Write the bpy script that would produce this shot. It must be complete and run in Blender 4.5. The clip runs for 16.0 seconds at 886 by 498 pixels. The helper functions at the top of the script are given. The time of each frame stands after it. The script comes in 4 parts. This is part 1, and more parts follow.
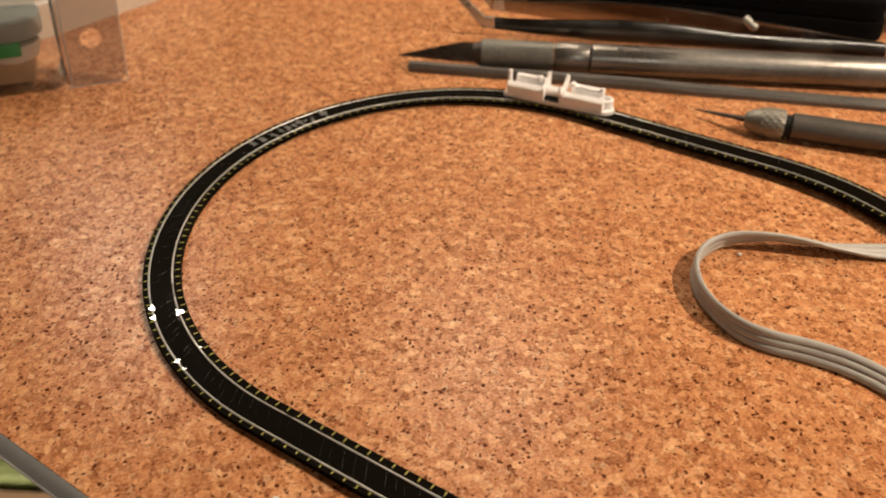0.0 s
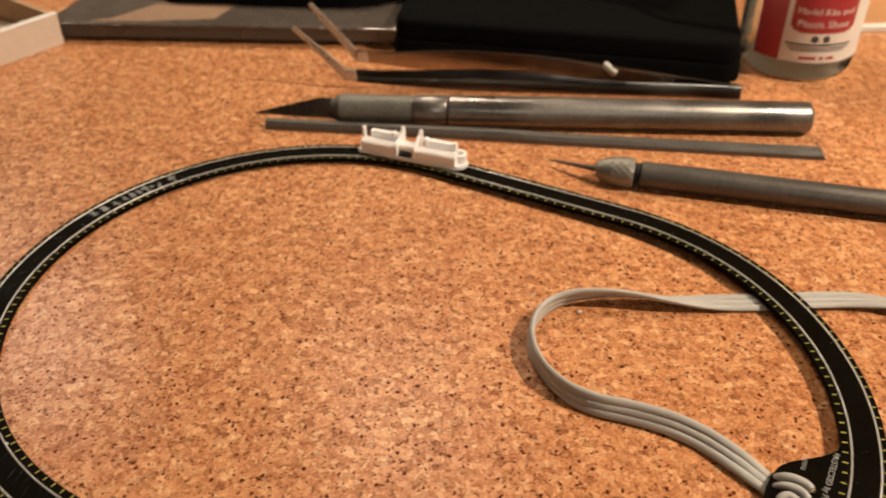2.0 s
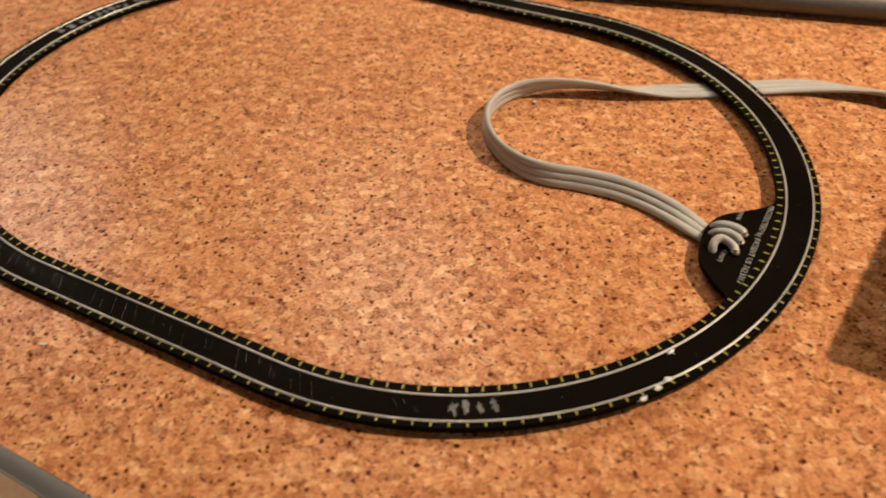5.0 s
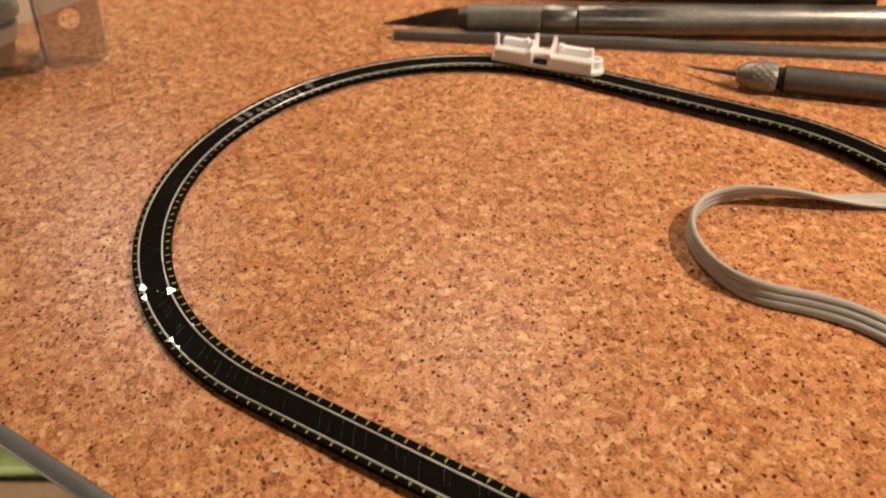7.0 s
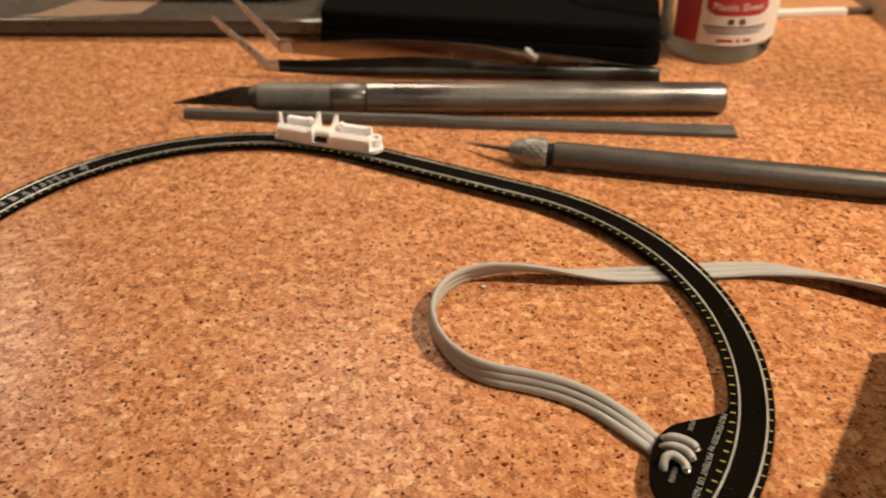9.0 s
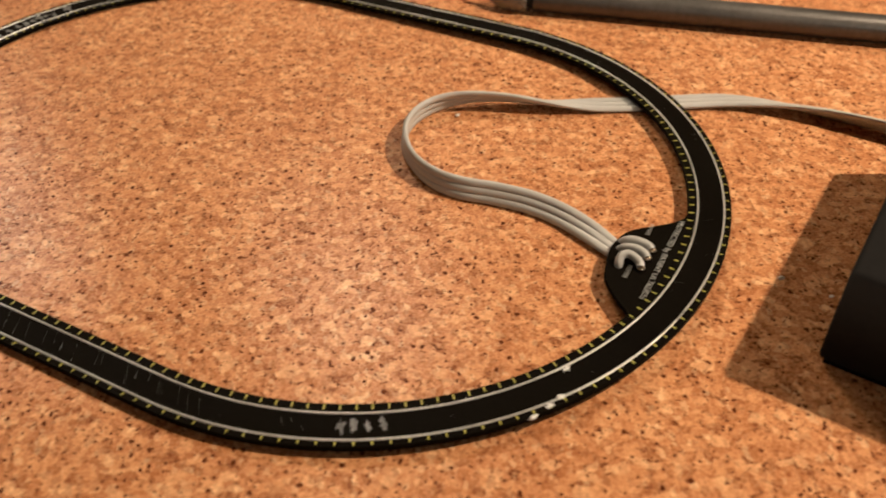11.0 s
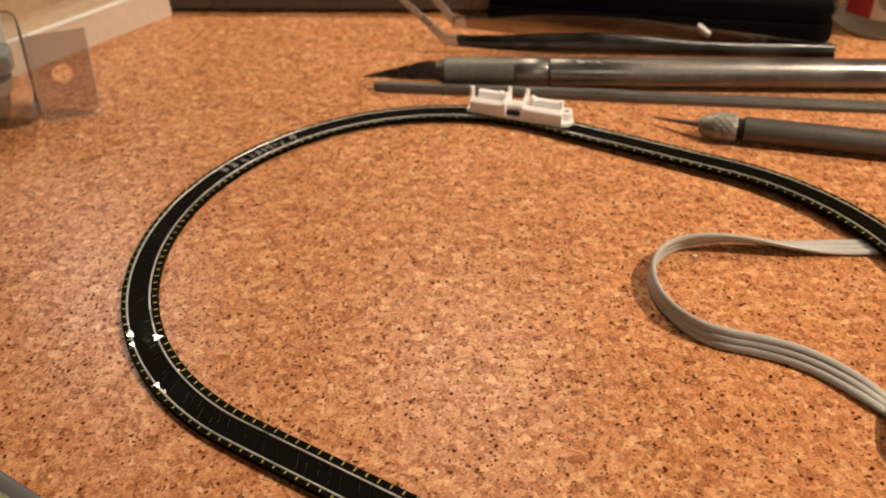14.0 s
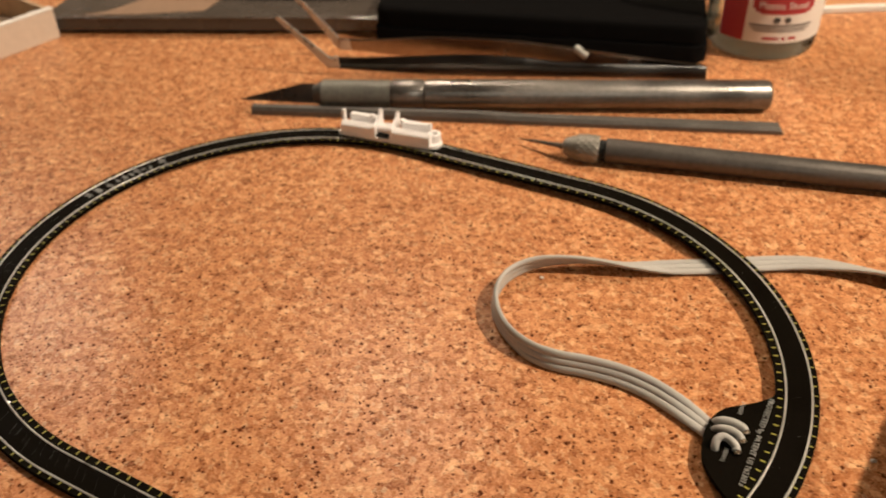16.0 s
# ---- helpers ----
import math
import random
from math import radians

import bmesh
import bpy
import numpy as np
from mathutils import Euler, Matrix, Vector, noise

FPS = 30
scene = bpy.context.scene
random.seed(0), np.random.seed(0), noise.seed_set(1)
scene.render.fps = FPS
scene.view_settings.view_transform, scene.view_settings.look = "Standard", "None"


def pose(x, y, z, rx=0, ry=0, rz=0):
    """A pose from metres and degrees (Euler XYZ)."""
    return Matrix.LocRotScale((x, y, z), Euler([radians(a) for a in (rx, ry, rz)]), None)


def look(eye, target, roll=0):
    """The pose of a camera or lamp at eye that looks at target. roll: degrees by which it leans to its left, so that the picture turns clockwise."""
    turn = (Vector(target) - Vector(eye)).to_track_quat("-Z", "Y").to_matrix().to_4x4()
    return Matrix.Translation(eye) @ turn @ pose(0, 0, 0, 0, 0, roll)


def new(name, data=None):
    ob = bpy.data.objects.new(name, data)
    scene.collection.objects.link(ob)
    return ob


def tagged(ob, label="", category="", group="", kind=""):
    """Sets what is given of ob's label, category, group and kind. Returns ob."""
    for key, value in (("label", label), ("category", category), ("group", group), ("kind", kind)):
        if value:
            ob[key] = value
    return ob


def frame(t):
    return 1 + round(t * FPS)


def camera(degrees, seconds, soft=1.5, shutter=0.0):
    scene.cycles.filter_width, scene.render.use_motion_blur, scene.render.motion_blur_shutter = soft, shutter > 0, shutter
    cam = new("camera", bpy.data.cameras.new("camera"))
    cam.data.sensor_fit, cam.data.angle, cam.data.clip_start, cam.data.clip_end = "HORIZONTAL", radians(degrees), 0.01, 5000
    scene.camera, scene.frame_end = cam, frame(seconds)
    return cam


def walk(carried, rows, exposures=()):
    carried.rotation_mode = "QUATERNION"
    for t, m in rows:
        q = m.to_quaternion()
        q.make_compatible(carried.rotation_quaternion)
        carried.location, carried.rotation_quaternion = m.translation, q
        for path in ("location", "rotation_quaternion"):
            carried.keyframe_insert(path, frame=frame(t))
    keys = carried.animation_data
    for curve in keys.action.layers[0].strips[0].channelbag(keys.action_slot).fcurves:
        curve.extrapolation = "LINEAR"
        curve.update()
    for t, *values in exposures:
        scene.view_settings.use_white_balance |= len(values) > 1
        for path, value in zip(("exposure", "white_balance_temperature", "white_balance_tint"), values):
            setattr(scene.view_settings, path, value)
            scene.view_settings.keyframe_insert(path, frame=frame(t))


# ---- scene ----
cam = camera(53.41, 16.0, soft=1.8, shutter=0.28)
PATH = [
    (0, (0.00636, 0.00288, 0.10412), (0.00172, 0.16170, -0.01734), -0.39),
    (0.5, (0.01035, 0.00422, 0.10479), (0.00659, 0.16366, -0.01590), -0.64),
    (1, (0.01256, 0.00695, 0.10444), (0.01117, 0.16591, -0.01694), -0.64),
    (1.5, (0.01935, 0.00912, 0.10627), (0.02225, 0.16912, -0.01369), -0.40),
    (2, (0.02729, 0.01018, 0.10811), (0.03506, 0.17237, -0.00866), -0.28),
    (2.5, (0.03671, 0.00843, 0.10660), (0.04956, 0.17096, -0.00925), -0.13),
    (3, (0.04419, 0.00531, 0.10392), (0.06092, 0.16736, -0.01210), 0.03),
    (3.2, (0.04696, 0.00363, 0.10310), (0.06540, 0.16464, -0.01410), -0.01),
    (3.9, (0.04927, -0.00307, 0.09813), (0.06784, 0.15425, -0.02396), -0.25),
    (4.6, (0.04055, -0.00950, 0.09313), (0.05247, 0.14245, -0.03635), -0.91),
    (5.3, (0.02810, -0.00959, 0.09252), (0.03281, 0.13978, -0.04039), -1.57),
    (5.5, (0.02454, -0.00855, 0.09463), (0.02787, 0.14018, -0.03905), -1.58),
    (6, (0.01622, -0.00447, 0.09556), (0.01554, 0.14543, -0.03683), -2.08),
    (6.5, (0.00840, -0.00049, 0.09817), (0.00460, 0.15106, -0.03229), -2.62),
    (7, (0.00716, 0.00346, 0.10149), (0.00304, 0.15898, -0.02420), -2.67),
    (7.5, (0.00921, 0.00820, 0.10304), (0.00752, 0.16811, -0.01708), -2.37),
    (8, (0.01449, 0.01032, 0.10333), (0.01649, 0.17305, -0.01293), -1.92),
    (8.5, (0.02512, 0.00887, 0.10461), (0.03254, 0.17242, -0.01028), -1.11),
    (9, (0.04070, 0.00548, 0.10326), (0.05415, 0.16847, -0.01187), -0.43),
    (9.2, (0.04448, 0.00455, 0.10293), (0.05960, 0.16738, -0.01222), -0.23),
    (9.9, (0.05541, -0.00129, 0.09811), (0.07367, 0.15798, -0.02147), 0.24),
    (10.6, (0.05173, -0.00730, 0.09196), (0.06647, 0.14615, -0.03546), 0.09),
    (11.3, (0.03680, -0.00912, 0.09194), (0.04513, 0.14141, -0.03949), -0.35),
    (11.5, (0.02829, -0.00864, 0.09349), (0.03548, 0.14124, -0.03874), -0.01),
    (12, (0.01736, -0.00741, 0.09746), (0.01910, 0.14353, -0.03374), -0.84),
    (12.5, (0.01175, -0.00653, 0.10076), (0.00969, 0.14738, -0.02694), -1.46),
    (13, (0.00766, -0.00674, 0.10422), (0.00511, 0.14970, -0.02036), -1.80),
    (13.5, (0.01022, -0.00491, 0.10971), (0.00801, 0.15394, -0.01179), -2.29),
    (14, (0.01062, -0.00166, 0.10876), (0.00878, 0.15847, -0.01106), -2.43),
    (14.5, (0.01546, -0.00115, 0.11043), (0.01443, 0.16000, -0.00801), -2.34),
    (15, (0.02125, 0.00056, 0.10941), (0.02239, 0.16269, -0.00769), -2.01),
    (15.5, (0.02465, -0.00077, 0.11095), (0.02782, 0.16111, -0.00645), -1.87),
    (16, (0.03369, -0.00210, 0.11139), (0.04022, 0.15913, -0.00678), -1.39),
]
cam.data.dof.use_dof, cam.data.dof.focus_distance, cam.data.dof.aperture_fstop = True, 0.146, 28.0
walk(cam, [(t, look(eye, target, roll)) for t, eye, target, roll in PATH])

# ---- light ----
world = bpy.data.worlds.new("room_air")
scene.world = world
world.use_nodes = True
world.node_tree.nodes["Background"].inputs[0].default_value = (1.0, 0.72, 0.45, 1)
world.node_tree.nodes["Background"].inputs[1].default_value = 0.02
scene.view_settings.exposure = 0.0


def area_lamp(name, eye, target, size, power, colour, tall=0.0):
    """A disc lamp, or an upright strip where tall is given."""
    data = bpy.data.lights.new(name, "AREA")
    data.shape, data.size, data.energy, data.color = "RECTANGLE" if tall else "DISK", size, power, colour
    if tall:
        data.size_y = tall
    ob = new(name, data)
    ob.matrix_world = look(eye, target)
    return ob


WARM, PALE = (1.0, 0.80, 0.60), (1.0, 0.90, 0.74)
area_lamp("lamp_right", (0.40, 0.09, 0.38), (0.08, 0.19, 0.0), 0.018, 3.2, WARM)
area_lamp("lamp_back", (-0.22, 0.46, 0.295), (-0.14, 0.40, 0.0), 0.06, 0.40, PALE)
area_lamp("lamp_middle", (0.02, 0.40, 0.33), (0.05, 0.38, 0.0), 0.024, 0.85, WARM, 0.10)
# unseen fill added below board level, only to brighten the carton and its neighbours
area_lamp("carton_fill_lamp", (-0.75, -0.10, -0.08), (-0.24, 0.30, -0.39), 0.12, 6.5, WARM)
# unseen fill added behind the camera to lift faces turned towards it
area_lamp("front_fill_lamp", (0.3, -1.5, 0.95), (0.0, 0.2, 0.0), 0.25, 3.2, PALE)

# ---- materials ----
def material(name):
    m = bpy.data.materials.new(name)
    m.use_nodes = True
    return m, m.node_tree, m.node_tree.nodes["Principled BSDF"]


def node(tree, kind, **sets):
    n = tree.nodes.new(kind)
    for key, value in sets.items():
        if key in n.inputs:
            n.inputs[key].default_value = value
    return n


def ramp(tree, source, stops):
    n = tree.nodes.new("ShaderNodeValToRGB")
    while len(n.color_ramp.elements) < len(stops):
        n.color_ramp.elements.new(0.5)
    for e, (at, c) in zip(n.color_ramp.elements, stops):
        e.position, e.color = at, (*c, 1)
    tree.links.new(source, n.inputs[0])
    return n.outputs[0]


def mixed(tree, factor, a, b, mode="MIX"):
    n = tree.nodes.new("ShaderNodeMix")
    n.data_type, n.blend_type = "RGBA", mode
    for sock, v in ((n.inputs[0], factor), (n.inputs[6], a), (n.inputs[7], b)):
        if isinstance(v, (int, float)):
            sock.default_value = v
        elif isinstance(v, tuple):
            sock.default_value = (*v, 1)
        else:
            tree.links.new(v, sock)
    return n.outputs[2]


def coords(tree, stretch=(1, 1, 1)):
    c = tree.nodes.new("ShaderNodeTexCoord")
    m = tree.nodes.new("ShaderNodeMapping")
    m.inputs["Scale"].default_value = stretch
    tree.links.new(c.outputs["Object"], m.inputs[0])
    return m.outputs[0]


def bump(tree, shader, height, strength, distance):
    b = tree.nodes.new("ShaderNodeBump")
    b.inputs["Strength"].default_value, b.inputs["Distance"].default_value = strength, distance
    tree.links.new(height, b.inputs["Height"])
    tree.links.new(b.outputs[0], shader.inputs["Normal"])


def plain(name, colour, rough=0.5, metal=0.0, grain=900, vary=0.25, relief=0.00004, coat=0.0, shine=0.5):
    """A surface with grain at two scales."""
    m, t, p = material(name)
    v = coords(t)
    fine, wide = node(t, "ShaderNodeTexNoise", Scale=grain, Detail=4), node(t, "ShaderNodeTexNoise", Scale=grain / 12, Detail=3)
    for n in (fine, wide):
        t.links.new(v, n.inputs["Vector"])
    dark, light = tuple(c * (1 - vary) for c in colour), tuple(min(1, c * (1 + vary)) for c in colour)
    a = ramp(t, fine.outputs[0], [(0.3, dark), (0.7, light)])
    b = ramp(t, wide.outputs[0], [(0.3, dark), (0.7, light)])
    t.links.new(mixed(t, 0.5, a, b), p.inputs["Base Color"])
    r = ramp(t, wide.outputs[0], [(0.3, (max(0.02, rough - 0.1),) * 3), (0.7, (min(1, rough + 0.1),) * 3)])
    t.links.new(r, p.inputs["Roughness"])
    p.inputs["Metallic"].default_value = metal
    p.inputs["Coat Weight"].default_value = coat
    p.inputs["Specular IOR Level"].default_value = shine
    bump(t, p, fine.outputs[0], 0.4, relief)
    return m


def cork_material():
    m, t, p = material("cork")
    v = coords(t)

    def noise_at(scale, detail=3, rough=0.6, shift=0.0):
        n = node(t, "ShaderNodeTexNoise", Scale=scale, Detail=detail, Roughness=rough)
        q = t.nodes.new("ShaderNodeVectorMath")
        q.inputs[1].default_value = (shift, shift * 0.7, 0)
        t.links.new(v, q.inputs[0])
        t.links.new(q.outputs[0], n.inputs["Vector"])
        return n

    warp = noise_at(1500, 2)
    add = t.nodes.new("ShaderNodeVectorMath")
    add.operation = "MULTIPLY_ADD"
    add.inputs[1].default_value = (0.0007,) * 3
    t.links.new(warp.outputs["Color"], add.inputs[0])
    t.links.new(v, add.inputs[2])

    def cells(scale, stretch=(1, 1, 1), turn=0.0, kind="F1"):
        q = t.nodes.new("ShaderNodeMapping")
        q.inputs["Scale"].default_value = stretch
        q.inputs["Rotation"].default_value = (0, 0, turn)
        t.links.new(add.outputs[0], q.inputs[0])
        c = node(t, "ShaderNodeTexVoronoi", Scale=scale, Randomness=1.0)
        c.feature = kind
        t.links.new(q.outputs[0], c.inputs["Vector"])
        if kind != "F1":
            return c
        d = t.nodes.new("ShaderNodeSeparateColor")
        t.links.new(c.outputs["Color"], d.inputs[0])
        return c, d

    # granules of two sizes, each with its own tint, and mottling within
    grain, grain_c = cells(560, (1, 1.3, 1), 0.4)
    chip, chip_c = cells(1050, (1.35, 1, 1), -0.5)
    tone = ramp(t, grain_c.outputs[0], [(0.0, (0.20, 0.060, 0.020)), (0.16, (0.42, 0.148, 0.052)), (0.5, (0.62, 0.262, 0.106)), (0.82, (0.78, 0.375, 0.165)), (1.0, (1.0, 0.60, 0.31))])
    tone2 = ramp(t, chip_c.outputs[1], [(0.0, (0.10, 0.028, 0.010)), (0.2, (0.34, 0.110, 0.038)), (0.5, (0.60, 0.250, 0.098)), (0.84, (0.82, 0.42, 0.19)), (1.0, (1.0, 0.72, 0.42))])
    base = mixed(t, 0.44, tone, tone2)
    mott = noise_at(1900, 3, 0.6, 0.31)
    base = mixed(t, 0.26, base, ramp(t, mott.outputs[0], [(0.34, (0.10, 0.030, 0.010)), (0.47, (0.55, 0.225, 0.088)), (0.64, (0.95, 0.56, 0.30))]))
    wide = noise_at(45, 4, 0.6, 0.13)
    base = mixed(t, 0.4, base, ramp(t, wide.outputs[0], [(0.3, (0.80, 0.73, 0.69)), (0.7, (1.0, 1.0, 1.0))]), "MULTIPLY")
    # dark bark: slim angular slivers lying two ways, and larger bits where their cells are picked
    bark_tint = ramp(t, mott.outputs[0], [(0.3, (0.045, 0.011, 0.004)), (0.7, (0.16, 0.044, 0.014))])
    for scale, stretch, turn, share in ((1050, (1, 1.4, 1), 0.3, 0.895), (1150, (1.4, 1, 1), 0.75, 0.90), (880, (1.2, 1, 1), 1.2, 0.94)):
        c, d = cells(scale, stretch, turn)
        pick = ramp(t, d.outputs[2], [(share, (0, 0, 0)), (share + 0.01, (1, 1, 1))])
        near = ramp(t, c.outputs["Distance"], [(0.42, (1, 1, 1)), (0.56, (0, 0, 0))])
        base = mixed(t, mixed(t, 1.0, pick, near, "MULTIPLY"), base, bark_tint)
    # narrow open seams between some granules
    seam = cells(560, (1, 1.3, 1), 0.4, "DISTANCE_TO_EDGE")
    gap = ramp(t, seam.outputs["Distance"], [(0.04, (1, 1, 1)), (0.11, (0, 0, 0))])
    where = ramp(t, noise_at(850, 2, 0.5, 0.53).outputs[0], [(0.58, (0, 0, 0)), (0.66, (1, 1, 1))])
    crack = mixed(t, 1.0, gap, where, "MULTIPLY")
    base = mixed(t, crack, base, (0.17, 0.054, 0.018))
    base = mixed(t, 1.0, base, (0.90, 0.884, 0.872), "MULTIPLY")
    t.links.new(base, p.inputs["Base Color"])
    p.inputs["Roughness"].default_value = 0.31
    facing = node(t, "ShaderNodeLayerWeight", Blend=0.5)
    gloss = ramp(t, facing.outputs["Facing"], [(0.2, (0.13,) * 3), (0.7, (0.42,) * 3)])
    dull = ramp(t, base, [(0.04, (0.1,) * 3), (0.30, (1, 1, 1))])
    t.links.new(mixed(t, 1.0, gloss, dull, "MULTIPLY"), p.inputs["Specular IOR Level"])
    h = mixed(t, 0.5, mixed(t, 0.6, chip_c.outputs[0], mott.outputs[0]), mixed(t, 0.5, grain_c.outputs[1], grain.outputs["Distance"]))
    bump(t, p, h, 0.29, 0.00030)
    return m


def clear_material(name, tint, gloss_rough=0.05, body=0.12):
    """Thin clear plastic: see-through, with a gloss on its surface and a little haze."""
    m = bpy.data.materials.new(name)
    m.use_nodes = True
    t = m.node_tree
    t.nodes.clear()
    out = t.nodes.new("ShaderNodeOutputMaterial")
    see, gloss, haze = t.nodes.new("ShaderNodeBsdfTransparent"), t.nodes.new("ShaderNodeBsdfGlossy"), t.nodes.new("ShaderNodeBsdfTranslucent")
    see.inputs[0].default_value = (*tint, 1)
    gloss.inputs["Roughness"].default_value = gloss_rough
    haze.inputs[0].default_value = (0.75, 0.72, 0.68, 1)
    fres = node(t, "ShaderNodeFresnel", IOR=1.12)
    a, b = t.nodes.new("ShaderNodeMixShader"), t.nodes.new("ShaderNodeMixShader")
    a.inputs[0].default_value = body
    t.links.new(see.outputs[0], a.inputs[1])
    t.links.new(haze.outputs[0], a.inputs[2])
    t.links.new(fres.outputs[0], b.inputs[0])
    t.links.new(a.outputs[0], b.inputs[1])
    t.links.new(gloss.outputs[0], b.inputs[2])
    t.links.new(b.outputs[0], out.inputs[0])
    return m


CORK = cork_material()
MASK = plain("black_soldermask", (0.0042, 0.0031, 0.0018), 0.55, grain=1500, relief=0.00001, shine=0.02)
RAIL = plain("tinned_copper", (0.52, 0.51, 0.48), 0.36, 0.6, vary=0.12)
GLINT_TIN = plain("glint_tin", (0.66, 0.64, 0.61), 0.24, 1.0, grain=3500, vary=0.5, relief=0.000004)
YELLOW = plain("yellow_ink", (0.40, 0.36, 0.06), 0.5, vary=0.3)
WHITE_INK = plain("white_ink", (0.75, 0.75, 0.72), 0.5)
DULL = plain("dull_scuff", (0.05, 0.05, 0.05), 0.35, 0.4, grain=2000, vary=0.6)
TAB_INK = plain("pale_print", (0.36, 0.36, 0.34), 0.5)
GLINT_GREY = plain("glint_grey", (0.20, 0.20, 0.19), 0.32, 0.5, grain=2000, vary=0.45)
GLINT = plain("bare_tinned_dots", (0.26, 0.26, 0.25), 0.3, 0.8, vary=0.4)
PRINT = plain("white_printed_plastic", (0.90, 0.88, 0.87), 0.55, vary=0.04)
WIRE = plain("grey_pvc", (0.45, 0.44, 0.41), 0.42, vary=0.06)
SOLDER = plain("solder", (0.78, 0.64, 0.48), 0.2, 1.0)
STEEL = plain("brushed_steel", (0.225, 0.215, 0.20), 0.37, 0.9, vary=0.28)
TIP = plain("bright_steel", (0.58, 0.56, 0.52), 0.3, 0.7, vary=0.15)
KNURL = plain("knurled_steel", (0.150, 0.150, 0.131), 0.55, 0.4, vary=0.35)
NOSE = plain("bright_knurled_steel", (0.25, 0.24, 0.21), 0.42, 0.6, vary=0.3)
FILED = plain("filed_steel", (0.125, 0.118, 0.108), 0.5, 0.5, vary=0.25)
DARK_STEEL = plain("dark_steel", (0.105, 0.096, 0.086), 0.42, 0.6, vary=0.25)
BLADE = plain("blade_steel", (0.15, 0.125, 0.11), 0.3, 1.0, vary=0.1)
CHROME = plain("polished_steel", (0.50, 0.50, 0.50), 0.18, 1.0, vary=0.08)
# one steel in two tones: the back leg's colour includes the cork's reflection
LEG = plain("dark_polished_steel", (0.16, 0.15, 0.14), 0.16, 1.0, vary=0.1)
BACK_LEG = plain("cork_reflecting_steel", (0.36, 0.31, 0.27), 0.2, 1.0, vary=0.1)
CASE = plain("black_cloth", (0.0036, 0.0034, 0.0034), 0.85, grain=2500, vary=0.5, shine=0.04)
PLATE = plain("smoked_plate", (0.085, 0.07, 0.058), 0.25, 0.0, vary=0.2, coat=0.5)
BAND = plain("grey_band", (0.05, 0.046, 0.042), 0.3, vary=0.2, coat=0.3)
CREAM = plain("cream_card", (0.66, 0.56, 0.46), 0.6, grain=500, vary=0.08)
TAN = plain("tan_reflection", (0.25, 0.155, 0.095), 0.7, grain=400, vary=0.15)
ORANGE_WOOD = plain("orange_tan_board", (0.50, 0.25, 0.11), 0.6, grain=500, vary=0.2)
KRAFT = plain("kraft_card", (0.46, 0.32, 0.20), 0.7, grain=400, vary=0.2)
ALU = plain("grey_aluminium", (0.11, 0.108, 0.104), 0.5, 0.15, vary=0.12)
GREEN = plain("green_plastic", (0.02, 0.33, 0.10), 0.35)
GREENCARD = plain("mint_card", (0.22, 0.55, 0.36), 0.5, vary=0.1)
LEAF = plain("pale_green_card", (0.30, 0.38, 0.16), 0.6)
BOXDARK = plain("dark_matt_plastic", (0.014, 0.0128, 0.0118), 0.75, vary=0.2, shine=0.05)
BOXGREY = plain("dark_grey_plastic", (0.018, 0.019, 0.018), 0.6, vary=0.2, shine=0.15)
RED = plain("red_paper", (0.36, 0.03, 0.035), 0.5, vary=0.12)
PAPER = plain("white_paper", (0.72, 0.69, 0.64), 0.6, vary=0.05)
INK = plain("dark_ink", (0.06, 0.055, 0.05), 0.6)
WOOD = plain("dark_wood", (0.10, 0.06, 0.035), 0.45, grain=120, vary=0.4)
PLASTER = plain("wall_paint", (0.62, 0.52, 0.42), 0.8, grain=60, vary=0.05, relief=0.0003)
CLEAR = clear_material("clear_blister", (0.97, 0.97, 0.96), 0.06, 0.13)
SMOKY = clear_material("dull_clear_flap", (0.54, 0.49, 0.47), 0.12, 0.10)
CLEAR_EDGE = clear_material("thick_clear_edge", (0.97, 0.96, 0.95), 0.1, 0.6)
DRUM = plain("grey_blue_plastic", (0.20, 0.24, 0.24), 0.25, vary=0.1)
GLASS = clear_material("bottle_glass", (0.97, 0.98, 0.96), 0.03, 0.07)

# ---- building helpers, in millimetres ----
MM = Matrix.Scale(0.001, 4)


def part(name, bm, mat, parent=None, label="", smooth=False):
    bm.transform(MM)
    bmesh.ops.recalc_face_normals(bm, faces=bm.faces)
    me = bpy.data.meshes.new(name)
    bm.to_mesh(me)
    bm.free()
    me.materials.append(mat)
    if smooth:
        me.shade_smooth()
        me.set_sharp_from_angle(angle=radians(38))
    ob = new(name, me)
    if parent:
        ob.parent = parent
    if label:
        ob["label"] = label
    return ob


def thing(name, label, category, group="", kind=""):
    return tagged(new(name), label, category, group, kind)


def box(bm, lo, hi, m=Matrix(), bevel=0.0, segments=2):
    size, mid = [b - a for a, b in zip(lo, hi)], [(a + b) / 2 for a, b in zip(lo, hi)]
    made = bmesh.ops.create_cube(bm, size=1, matrix=m @ Matrix.Translation(mid) @ Matrix.Diagonal((*size, 1)))
    if bevel:
        edges = {e for v in made["verts"] for e in v.link_edges}
        bmesh.ops.bevel(bm, geom=list(edges), offset=bevel, segments=segments, affect="EDGES", profile=0.5)
    return bm


